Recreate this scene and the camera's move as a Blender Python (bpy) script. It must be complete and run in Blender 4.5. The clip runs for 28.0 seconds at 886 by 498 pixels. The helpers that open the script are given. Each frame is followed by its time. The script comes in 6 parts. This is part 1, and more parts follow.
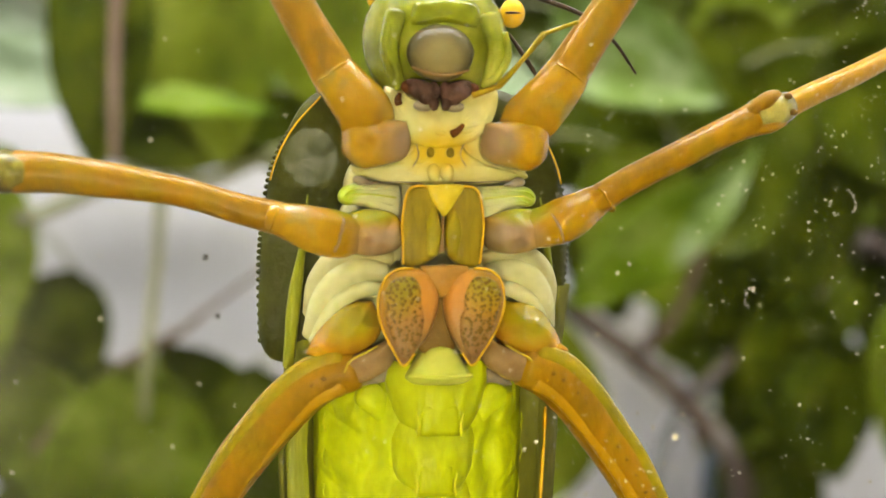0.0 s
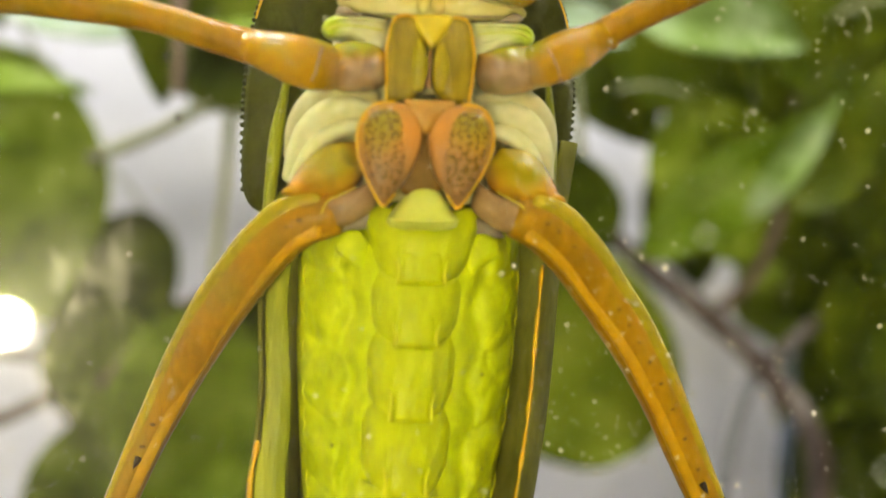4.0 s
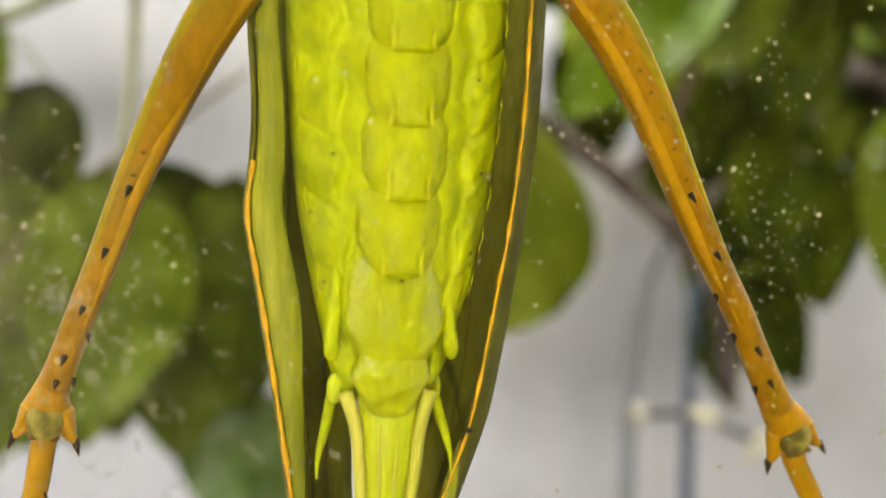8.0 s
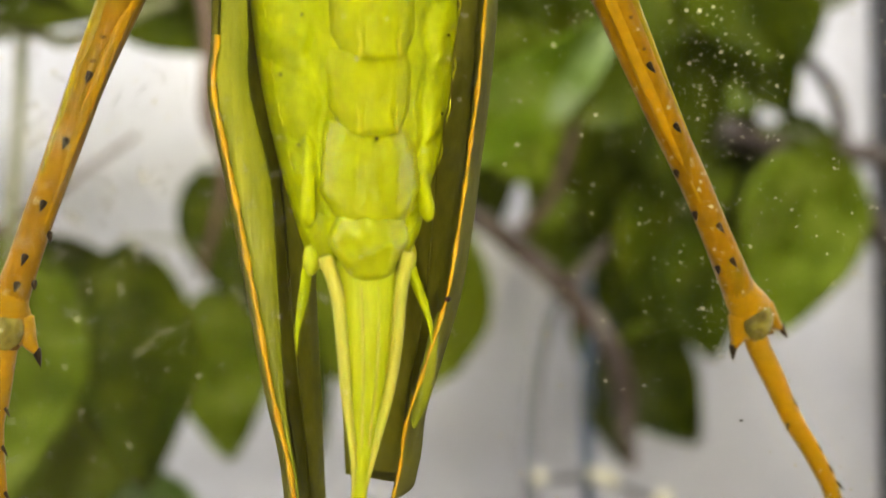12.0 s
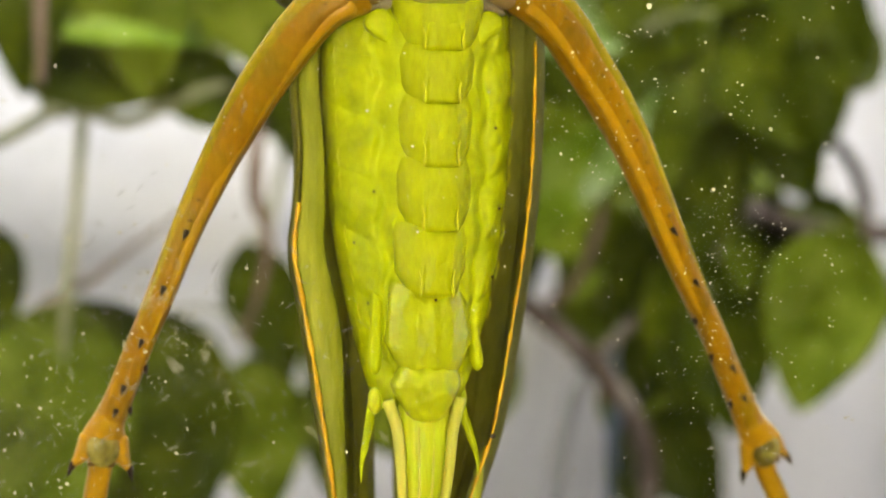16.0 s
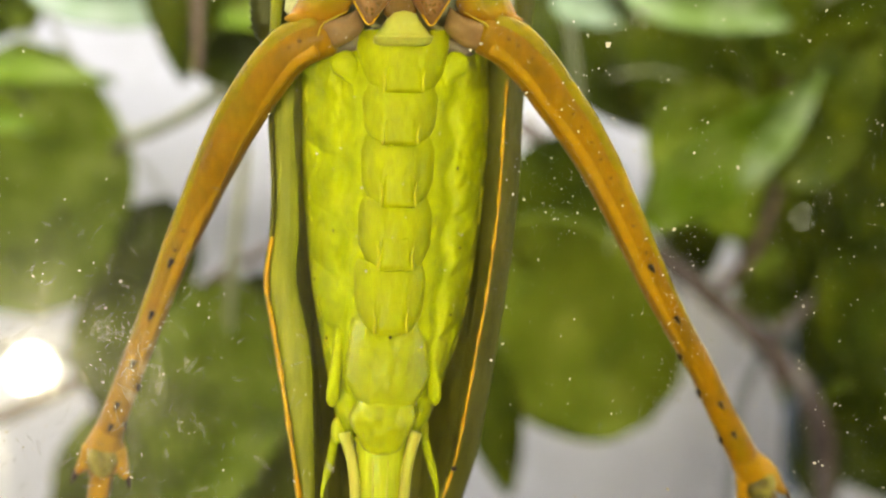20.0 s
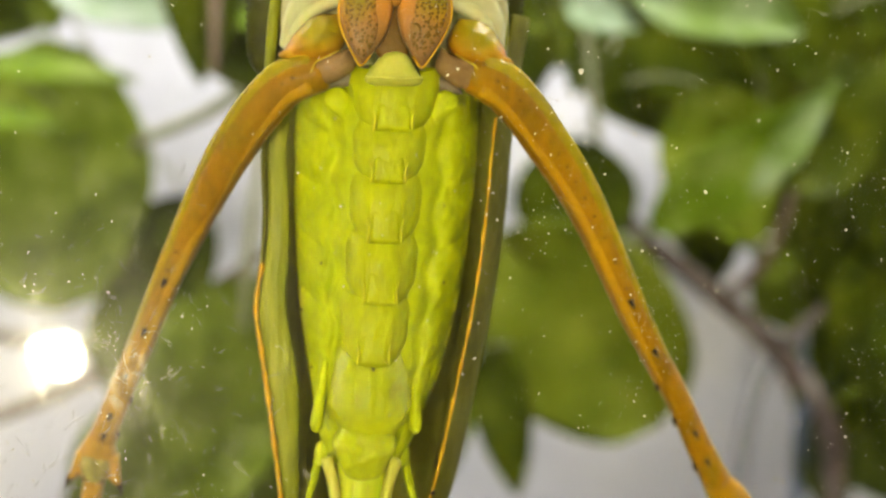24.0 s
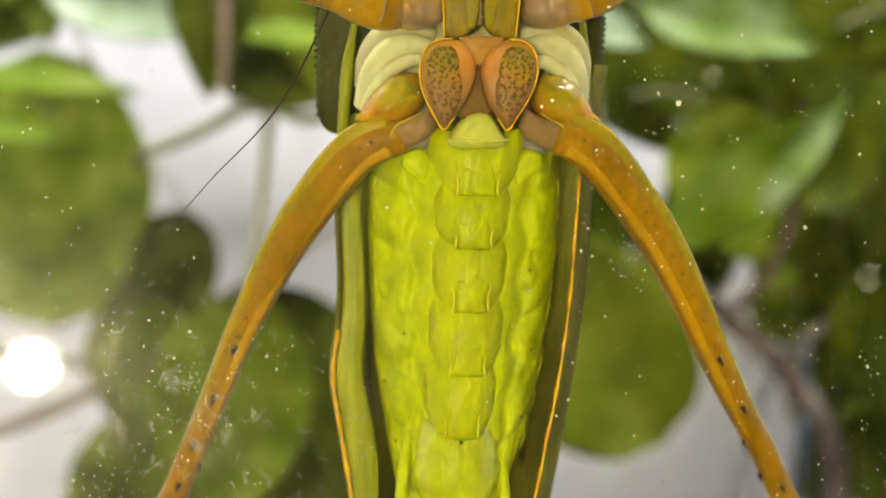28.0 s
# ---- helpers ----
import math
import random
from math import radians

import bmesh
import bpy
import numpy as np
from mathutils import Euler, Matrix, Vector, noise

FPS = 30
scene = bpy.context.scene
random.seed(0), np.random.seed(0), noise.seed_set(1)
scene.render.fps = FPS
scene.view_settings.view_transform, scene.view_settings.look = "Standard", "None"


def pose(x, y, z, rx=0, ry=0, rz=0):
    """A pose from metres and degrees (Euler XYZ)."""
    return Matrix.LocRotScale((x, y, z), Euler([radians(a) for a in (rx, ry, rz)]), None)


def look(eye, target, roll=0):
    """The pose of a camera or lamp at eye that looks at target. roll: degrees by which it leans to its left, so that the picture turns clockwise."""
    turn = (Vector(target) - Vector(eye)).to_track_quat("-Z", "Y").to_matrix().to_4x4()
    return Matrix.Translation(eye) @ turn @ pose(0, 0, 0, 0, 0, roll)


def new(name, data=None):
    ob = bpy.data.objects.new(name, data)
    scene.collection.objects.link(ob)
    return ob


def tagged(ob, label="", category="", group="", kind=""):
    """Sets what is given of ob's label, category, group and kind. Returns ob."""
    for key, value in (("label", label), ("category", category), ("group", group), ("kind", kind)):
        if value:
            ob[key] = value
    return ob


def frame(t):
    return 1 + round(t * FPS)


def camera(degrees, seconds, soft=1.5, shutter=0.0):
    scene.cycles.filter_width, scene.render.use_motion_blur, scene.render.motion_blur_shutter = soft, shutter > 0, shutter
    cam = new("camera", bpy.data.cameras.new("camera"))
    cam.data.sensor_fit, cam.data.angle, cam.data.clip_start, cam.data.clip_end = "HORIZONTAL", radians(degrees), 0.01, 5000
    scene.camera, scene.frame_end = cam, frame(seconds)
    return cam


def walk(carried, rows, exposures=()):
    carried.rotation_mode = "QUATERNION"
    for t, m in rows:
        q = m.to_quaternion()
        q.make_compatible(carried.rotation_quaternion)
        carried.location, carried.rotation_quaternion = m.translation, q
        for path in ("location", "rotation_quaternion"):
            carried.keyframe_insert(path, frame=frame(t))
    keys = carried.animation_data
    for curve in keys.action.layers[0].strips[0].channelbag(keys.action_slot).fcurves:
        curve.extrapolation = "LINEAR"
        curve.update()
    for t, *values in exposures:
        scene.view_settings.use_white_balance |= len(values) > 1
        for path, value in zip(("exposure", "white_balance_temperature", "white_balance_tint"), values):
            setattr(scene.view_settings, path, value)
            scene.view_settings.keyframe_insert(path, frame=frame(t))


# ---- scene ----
# ---------------------------------------------------------------- camera
cam = camera(36.00, 28.0)
cam.data.dof.use_dof = True
cam.data.dof.focus_distance = 0.121
cam.data.dof.aperture_fstop = 22.0
PATH = [  # seconds, eye, target, roll
    (0, (-0.01837, -0.10667, 0.34931), (0.1445, 0.8781, 0.2881), 0.25),
    (0.5, (-0.01649, -0.10605, 0.34751), (0.1311, 0.8812, 0.2884), 0.45),
    (1, (-0.01459, -0.10447, 0.34575), (0.1122, 0.8856, 0.2846), 0.72),
    (1.5, (-0.01115, -0.10569, 0.34444), (0.1059, 0.8854, 0.2806), 0.82),
    (2, (-0.00952, -0.10572, 0.34367), (0.0897, 0.8875, 0.2825), 1.02),
    (2.5, (-0.00910, -0.10508, 0.34257), (0.0859, 0.8885, 0.2811), 1.09),
    (4.5, (-0.00781, -0.10273, 0.33287), (0.0797, 0.8907, 0.2598), 1.36),
    (5, (-0.00798, -0.10411, 0.33026), (0.0793, 0.8887, 0.2479), 1.08),
    (5.5, (-0.00876, -0.10442, 0.32613), (0.0870, 0.8869, 0.2357), 0.98),
    (6, (-0.00994, -0.10323, 0.32421), (0.0933, 0.8861, 0.2215), 0.91),
    (6.5, (-0.01037, -0.10325, 0.32410), (0.1025, 0.8839, 0.2113), 0.85),
    (7, (-0.01231, -0.10380, 0.32312), (0.1196, 0.8807, 0.2075), 0.72),
    (7.5, (-0.01442, -0.10299, 0.32089), (0.1377, 0.8786, 0.2051), 0.48),
    (8, (-0.01618, -0.10226, 0.31741), (0.1548, 0.8755, 0.1959), 0.31),
    (8.5, (-0.01746, -0.10267, 0.31447), (0.1827, 0.8713, 0.2082), 0.07),
    (9, (-0.01945, -0.10320, 0.31186), (0.1982, 0.8689, 0.2248), -0.35),
    (9.5, (-0.02298, -0.10188, 0.30956), (0.2088, 0.8691, 0.2511), -0.77),
    (10, (-0.02480, -0.10209, 0.30709), (0.2204, 0.8668, 0.2743), -1.25),
    (10.5, (-0.02596, -0.10250, 0.30310), (0.2306, 0.8638, 0.2798), -1.61),
    (11, (-0.02618, -0.10207, 0.29818), (0.2460, 0.8600, 0.2806), -1.76),
    (11.5, (-0.02525, -0.10149, 0.29548), (0.2444, 0.8610, 0.2667), -1.92),
    (13.5, (-0.02638, -0.10115, 0.29604), (0.2425, 0.8620, 0.3029), -1.52),
    (14, (-0.02702, -0.10197, 0.29674), (0.2476, 0.8593, 0.3198), -1.36),
    (14.5, (-0.02769, -0.10418, 0.29837), (0.2404, 0.8588, 0.3264), -1.09),
    (15, (-0.02928, -0.10728, 0.30026), (0.2333, 0.8572, 0.3284), -1.00),
    (15.5, (-0.02969, -0.11187, 0.30190), (0.2267, 0.8546, 0.3194), -0.78),
    (16, (-0.03117, -0.11713, 0.30461), (0.2185, 0.8512, 0.3128), -0.52),
    (16.5, (-0.03173, -0.12286, 0.30699), (0.2070, 0.8482, 0.3056), -0.29),
    (17, (-0.03195, -0.12832, 0.30983), (0.1905, 0.8466, 0.3045), -0.12),
    (17.5, (-0.03078, -0.12995, 0.31134), (0.1709, 0.8493, 0.2937), 0.07),
    (18, (-0.02661, -0.12894, 0.31211), (0.1520, 0.8547, 0.2904), -0.04),
    (18.5, (-0.02037, -0.12812, 0.31224), (0.1331, 0.8598, 0.2909), -0.36),
    (19, (-0.01253, -0.12611, 0.31097), (0.1131, 0.8657, 0.2887), -0.15),
    (19.5, (-0.00659, -0.12448, 0.31061), (0.0980, 0.8697, 0.2862), 0.08),
    (20, (-0.00596, -0.12394, 0.31201), (0.0683, 0.8730, 0.2878), 0.16),
    (20.5, (-0.00714, -0.12486, 0.31247), (0.0495, 0.8734, 0.2961), 0.17),
    (21, (-0.00707, -0.12655, 0.31273), (0.0404, 0.8721, 0.2898), 0.30),
    (21.5, (-0.00542, -0.12853, 0.31377), (0.0378, 0.8703, 0.2909), 0.40),
    (23.5, (-0.00268, -0.12928, 0.31728), (0.0438, 0.8693, 0.2920), 0.87),
    (24, (-0.00135, -0.12883, 0.31434), (0.0519, 0.8693, 0.2857), 1.07),
    (24.5, (-0.00121, -0.12766, 0.31333), (0.0554, 0.8701, 0.2789), 1.17),
    (25, (-0.00249, -0.12723, 0.31243), (0.0480, 0.8711, 0.2861), 1.11),
    (25.5, (-0.00442, -0.12598, 0.31387), (0.0478, 0.8721, 0.2798), 1.13),
    (26, (-0.00658, -0.12473, 0.31470), (0.0422, 0.8735, 0.2814), 1.25),
    (26.5, (-0.00758, -0.12339, 0.31352), (0.0480, 0.8745, 0.2788), 1.01),
    (27, (-0.00755, -0.12183, 0.31513), (0.0563, 0.8748, 0.2646), 0.97),
    (27.5, (-0.00891, -0.12133, 0.31588), (0.0607, 0.8750, 0.2665), 1.15),
    (28, (-0.01232, -0.12367, 0.31677), (0.0635, 0.8732, 0.2933), 1.19),
]
walk(cam, [(t, look(eye, target, roll)) for t, eye, target, roll in PATH])

LID_WATTS, LAMP_WATTS, PANEL_WATTS = 6.1, 45.0, 5.6
scene.view_settings.exposure = 0.0

# ---------------------------------------------------------------- light
CM = 0.01
BASE = 0.30  # height of the insect's belly over the floor of the enclosure


def W(x, y, z):
    """Centimetres from the belly mark, y from the pane inwards, to metres."""
    return Vector((x * CM, y * CM, BASE + z * CM))


world = bpy.data.worlds.new("world")
scene.world = world
world.use_nodes = True
wn = world.node_tree
for n in list(wn.nodes):
    wn.nodes.remove(n)
w_out = wn.nodes.new("ShaderNodeOutputWorld")
w_bg = wn.nodes.new("ShaderNodeBackground")
w_sky = wn.nodes.new("ShaderNodeTexSky")
w_sky.sky_type = "NISHITA"
w_sky.sun_disc = False
w_sky.sun_elevation = radians(40)
w_sky.sun_rotation = radians(200)
w_bg.inputs["Strength"].default_value = 0.06
wn.links.new(w_sky.outputs["Color"], w_bg.inputs["Color"])
wn.links.new(w_bg.outputs["Background"], w_out.inputs["Surface"])


def area_lamp(name, place, target, size_x, size_y, watts, color):
    data = bpy.data.lights.new(name, "AREA")
    data.shape = "RECTANGLE"
    data.size, data.size_y, data.energy, data.color = size_x, size_y, watts, color
    ob = new(name, data)
    ob.matrix_basis = look(place, target)
    return ob


# ---------------------------------------------------------------- materials
def nodes_of(name):
    m = bpy.data.materials.new(name)
    m.use_nodes = True
    t = m.node_tree
    return m, t, t.nodes["Principled BSDF"], t.nodes["Material Output"]


def ramp(t, fac, stops, interp="LINEAR"):
    r = t.nodes.new("ShaderNodeValToRGB")
    r.color_ramp.interpolation = interp
    el = r.color_ramp.elements
    while len(el) < len(stops):
        el.new(0.5)
    for e, (p, c) in zip(el, stops):
        e.position, e.color = p, (*c, 1) if len(c) == 3 else c
    t.links.new(fac, r.inputs["Fac"])
    return r.outputs["Color"]


def noise_tex(t, scale, detail=4.0, rough=0.55, stretch=(1, 1, 1), coord="Object"):
    tc = t.nodes.new("ShaderNodeTexCoord")
    mp = t.nodes.new("ShaderNodeMapping")
    mp.inputs["Scale"].default_value = stretch
    nz = t.nodes.new("ShaderNodeTexNoise")
    nz.inputs["Scale"].default_value = scale
    nz.inputs["Detail"].default_value = detail
    nz.inputs["Roughness"].default_value = rough
    t.links.new(tc.outputs[coord], mp.inputs["Vector"])
    t.links.new(mp.outputs["Vector"], nz.inputs["Vector"])
    return nz.outputs["Fac"]


def mix_color(t, fac, a, b, blend="MIX"):
    m = t.nodes.new("ShaderNodeMix")
    m.data_type, m.blend_type = "RGBA", blend
    for sock, v in ((m.inputs[0], fac), (m.inputs[6], a), (m.inputs[7], b)):
        if hasattr(v, "links"):
            t.links.new(v, sock)
        else:
            sock.default_value = v if isinstance(v, float) else (*v, 1)
    return m.outputs[2]


def bump(t, bsdf, height, strength, distance):
    b = t.nodes.new("ShaderNodeBump")
    b.inputs["Strength"].default_value = strength
    b.inputs["Distance"].default_value = distance
    t.links.new(height, b.inputs["Height"])
    t.links.new(b.outputs["Normal"], bsdf.inputs["Normal"])


def organic(name, colors, fine=900.0, coarse=140.0, rough=0.35, sss=0.0, sss_color_radius=(1.0, 0.6, 0.2), bump_d=0.00006, bump_s=0.5,
            stretch=(1, 1, 1), spots=None, coat=0.0, trans=0.0, wrinkle=520.0,
            glint=1500.0, glint_d=0.00011, patches=()):
    """A living surface: colour patches at one scale, grain at another, fine relief."""
    m, t, b, o = nodes_of(name)
    n1 = noise_tex(t, coarse, 5, 0.6, stretch)
    n2 = noise_tex(t, fine, 3, 0.5, stretch)
    c = ramp(t, n1, [(0.34 + 0.32 * i / max(1, len(colors) - 1), k) for i, k in enumerate(colors)])
    grain = ramp(t, n2, [(0.3, (0.9, 0.9, 0.9)), (0.7, (1.08, 1.08, 1.08))])
    c = mix_color(t, 1.0, c, grain, "MULTIPLY")
    for place, size, col in patches:  # soft-edged patches of pigment
        tc = t.nodes.new("ShaderNodeTexCoord")
        mp = t.nodes.new("ShaderNodeMapping")
        mp.vector_type = "TEXTURE"
        mp.inputs["Location"].default_value = Vector(place) * CM
        mp.inputs["Scale"].default_value = Vector(size) * CM
        gr = t.nodes.new("ShaderNodeTexGradient")
        gr.gradient_type = "SPHERICAL"
        t.links.new(tc.outputs["Object"], mp.inputs["Vector"])
        t.links.new(mp.outputs["Vector"], gr.inputs["Vector"])
        soft = t.nodes.new("ShaderNodeMath")
        soft.operation = "MULTIPLY_ADD"
        soft.inputs[1].default_value, soft.inputs[2].default_value = 0.9, -0.45
        t.links.new(n1, soft.inputs[0])
        both = t.nodes.new("ShaderNodeMath")
        t.links.new(gr.outputs["Fac"], both.inputs[0])
        t.links.new(soft.outputs[0], both.inputs[1])
        c = mix_color(t, ramp(t, both.outputs[0], [(0.05, (0, 0, 0)), (0.6, (1, 1, 1))]), c, col)
    if spots:
        scale, low, high, col = spots
        v = t.nodes.new("ShaderNodeTexVoronoi")
        v.inputs["Scale"].default_value = scale
        tc = t.nodes.new("ShaderNodeTexCoord")
        t.links.new(tc.outputs["Object"], v.inputs["Vector"])
        f = ramp(t, v.outputs["Distance"], [(low, (1, 1, 1)), (high, (0, 0, 0))])
        c = mix_color(t, f, c, col)
    t.links.new(c, b.inputs["Base Color"])
    b.inputs["Roughness"].default_value = rough
    b.inputs["Coat Weight"].default_value = coat
    b.inputs["Coat Roughness"].default_value = 0.03
    b.inputs["Coat IOR"].default_value = 1.5
    b.inputs["Specular IOR Level"].default_value = 0.09
    if sss:
        b.inputs["Subsurface Weight"].default_value = sss
        b.inputs["Subsurface Radius"].default_value = sss_color_radius
        b.inputs["Subsurface Scale"].default_value = 0.00035
    n3 = noise_tex(t, wrinkle, 3, 0.6, stretch)
    hsum = t.nodes.new("ShaderNodeMath")
    hsum.operation = "MULTIPLY_ADD"
    hsum.inputs[1].default_value = 2.6
    t.links.new(n3, hsum.inputs[0])
    t.links.new(n2, hsum.inputs[2])
    bump(t, b, hsum.outputs[0], bump_s, bump_d)
    if coat:  # the wet outer layer is dimpled, so that its glints break up
        wet = t.nodes.new("ShaderNodeBump")
        wet.inputs["Strength"].default_value = 1.0
        wet.inputs["Distance"].default_value = glint_d
        t.links.new(noise_tex(t, glint, 2, 0.5, stretch), wet.inputs["Height"])
        t.links.new(b.inputs["Normal"].links[0].from_socket, wet.inputs["Normal"])
        t.links.new(wet.outputs["Normal"], b.inputs["Coat Normal"])
    if trans:
        tr = t.nodes.new("ShaderNodeBsdfTranslucent")
        mx = t.nodes.new("ShaderNodeMixShader")
        mx.inputs["Fac"].default_value = trans
        t.links.new(c, tr.inputs["Color"])
        t.links.new(b.outputs["BSDF"], mx.inputs[1])
        t.links.new(tr.outputs["BSDF"], mx.inputs[2])
        t.links.new(mx.outputs["Shader"], o.inputs["Surface"])
    return m


def plain(name, color, rough=0.5, metal=0.0, fine=300.0, amount=0.12, bump_d=0.0002, coarse=12.0):
    m, t, b, o = nodes_of(name)
    n1 = noise_tex(t, coarse, 4)
    n2 = noise_tex(t, fine, 3)
    c = mix_color(t, 1.0, tuple(color), ramp(t, n1, [(0.3, (1 - amount,) * 3), (0.7, (1 + amount,) * 3)]), "MULTIPLY")
    c = mix_color(t, 1.0, c, ramp(t, n2, [(0.3, (1 - amount / 2,) * 3), (0.7, (1 + amount / 2,) * 3)]), "MULTIPLY")
    t.links.new(c, b.inputs["Base Color"])
    b.inputs["Roughness"].default_value = rough
    b.inputs["Metallic"].default_value = metal
    bump(t, b, n2, 0.3, bump_d)
    return m

# ---------------------------------------------------------------- mesh tools
def part(name, bm, material, parent, label="", smooth=True):
    """Links a bmesh as one mesh object under a thing or under a part."""
    bmesh.ops.recalc_face_normals(bm, faces=bm.faces)
    me = bpy.data.meshes.new(name)
    bm.to_mesh(me)
    bm.free()
    for p in me.polygons:
        p.use_smooth = smooth
    me.materials.append(material)
    ob = new(name, me)
    ob.parent = parent
    return tagged(ob, label=label)


def spline(points, n):
    """n points evenly along a Catmull-Rom curve through the given ones (any number of values each)."""
    p = np.array(points, float)
    p = np.vstack([2 * p[0] - p[1], p, 2 * p[-1] - p[-2]])
    out = []
    for t in np.linspace(0, len(p) - 3 - 1e-9, n):
        i, u = int(t), t - int(t)
        a, b, c, d = p[i : i + 4]
        out.append(0.5 * (2 * b + (c - a) * u + (2 * a - 5 * b + 4 * c - d) * u * u + (3 * b - a - 3 * c + d) * u**3))
    return np.array(out)


def rings_to_mesh(bm, rings, cap=True):
    """Skins closed rings of equal length; caps the ends with fans."""
    vs = [[bm.verts.new(p) for p in r] for r in rings]
    k = len(vs[0])
    for a, b in zip(vs, vs[1:]):
        for i in range(k):
            bm.faces.new((a[i], a[(i + 1) % k], b[(i + 1) % k], b[i]))
    if cap:
        for r in (vs[0], vs[-1]):
            c = bm.verts.new(sum((v.co for v in r), Vector()) / k)
            for i in range(k):
                bm.faces.new((r[i], r[(i + 1) % k], c))
    return vs


def tube(rows, sides=14, steps=24, wave=0.0, seed=0.0, bm=None, round_ends=True):
    """A limb through rows of x, y, z, half width across, half depth (all in centimetres)."""
    bm = bm or bmesh.new()
    s = spline(rows, steps)
    rings = []
    for i, row in enumerate(s):
        p = Vector(row[:3])
        a, b = s[max(0, i - 1)], s[min(len(s) - 1, i + 1)]
        d = (Vector(b[:3]) - Vector(a[:3])).normalized()
        side = d.cross(Vector((0, 1, 0)))
        side = side.normalized() if side.length > 0.05 else Vector((1, 0, 0))
        up = side.cross(d).normalized()
        w, h = max(row[3], 0.002), max(row[4], 0.002)
        ring = []
        for k in range(sides):
            an = 2 * math.pi * k / sides
            q = 1 + wave * noise.noise(Vector((p.x * 2 + math.cos(an), p.y * 2 + seed, p.z * 2 + math.sin(an))))
            ring.append((p + side * (w * math.cos(an) * q) + up * (h * math.sin(an) * q)) * CM)
        rings.append(ring)
    if round_ends:
        for end, inner in ((0, 1), (-1, -2)):
            c = sum((Vector(v) for v in rings[end]), Vector()) / sides
            c2 = sum((Vector(v) for v in rings[inner]), Vector()) / sides
            d = (c - c2).normalized() * (0.3 * max(s[end][3], 0.002) * CM)
            extra = [c + d * 0.8 + (Vector(v) - c) * 0.72 for v in rings[end]]
            rings = [extra] + rings if end == 0 else rings + [extra]
    rings_to_mesh(bm, rings)
    return bm


def plate(outline, y, dome, thick, rings=7, n=40, power=0.5, rough=0.0, bm=None, tilt=(0, 0), lip=0.0):
    """A domed plate with a rounded rim: outline of x, z (cm) in the plane y, bulging by dome towards -y. tilt: rise of y per x and per z."""
    bm = bm or bmesh.new()
    o = spline(list(outline) + [outline[0]], n + 1)[:-1]
    c = o.mean(0)

    def deep(q):
        return y + tilt[0] * (q[0] - c[0]) + tilt[1] * (q[1] - c[1])

    loops = []
    back = [Vector((q[0], deep(q) + thick, q[1])) * CM for q in c + (o - c) * 0.96]
    loops.append(back)
    loops.append([Vector((q[0], deep(q) + thick * 0.5, q[1])) * CM for q in o])
    for i in range(rings):
        s = 1 - i / rings
        h = dome * (1 - s**2) ** power if s < 1 else 0.0
        if lip and i == 1:
            h = max(h, lip)
        ring = []
        for q in c + (o - c) * (s if i else 0.985):
            e = rough * noise.noise(Vector((q[0] * 9, q[1] * 9, dome * 31)))
            ring.append(Vector((q[0], deep(q) - h + (e if i else 0), q[1])) * CM)
        loops.append(ring)
    rings_to_mesh(bm, loops)
    return bm


def sphere(center, rx, ry, rz, bm=None, u=16, v=10):
    bm = bm or bmesh.new()
    m = Matrix.Translation(Vector(center) * CM) @ Matrix.Diagonal((rx * CM, ry * CM, rz * CM, 1))
    bmesh.ops.create_uvsphere(bm, u_segments=u, v_segments=v, radius=1.0, matrix=m)
    return bm


def box(lo, hi, bevel=0.0, bm=None):
    """A box from corner to corner in metres, with bevelled edges."""
    bm = bm or bmesh.new()
    lo, hi = Vector(lo), Vector(hi)
    r = bmesh.ops.create_cube(bm, size=1.0, matrix=Matrix.Translation((lo + hi) / 2) @ Matrix.Diagonal((*(hi - lo), 1)))
    if bevel:
        es = list({e for v in r["verts"] for e in v.link_edges})
        bmesh.ops.bevel(bm, geom=es, offset=bevel, segments=2, affect="EDGES")
    return bm


def thing(name, label, category, at=(0, 0, 0), group="", kind=""):
    ob = new(name)
    ob.empty_display_size = 0.01
    ob.location = at
    return tagged(ob, label, category, group, kind)

# ---------------------------------------------------------------- the enclosure and the room
def glass_material():
    m, t, b, o = nodes_of("dirty_glass")
    t.nodes.remove(b)
    g = t.nodes.new("ShaderNodeBsdfGlass")
    g.inputs["IOR"].default_value = 1.45
    g.inputs["Roughness"].default_value = 0.0
    film = t.nodes.new("ShaderNodeBsdfGlossy")
    film.inputs["Roughness"].default_value = 0.20
    film.inputs["Color"].default_value = (1.0, 0.96, 0.90, 1)
    tight = t.nodes.new("ShaderNodeBsdfGlossy")  # greasy wipe marks scatter less
    tight.inputs["Roughness"].default_value = 0.085
    tight.inputs["Color"].default_value = (0.92, 0.96, 1.0, 1)
    grease = t.nodes.new("ShaderNodeMixShader")
    grease.inputs["Fac"].default_value = 0.16
    t.links.new(film.outputs["BSDF"], grease.inputs[1])
    t.links.new(tight.outputs["BSDF"], grease.inputs[2])
    mx = t.nodes.new("ShaderNodeMixShader")
    n = noise_tex(t, 120, 8, 0.7, (1, 1, 0.55))
    f = ramp(t, n, [(0.40, (0.002, 0.002, 0.002)), (0.58, (0.005, 0.005, 0.005)), (0.72, (0.035, 0.035, 0.035))])
    t.links.new(f, mx.inputs["Fac"])
    t.links.new(g.outputs["BSDF"], mx.inputs[1])
    t.links.new(grease.outputs["Shader"], mx.inputs[2])
    t.links.new(mx.outputs["Shader"], o.inputs["Surface"])
    return m


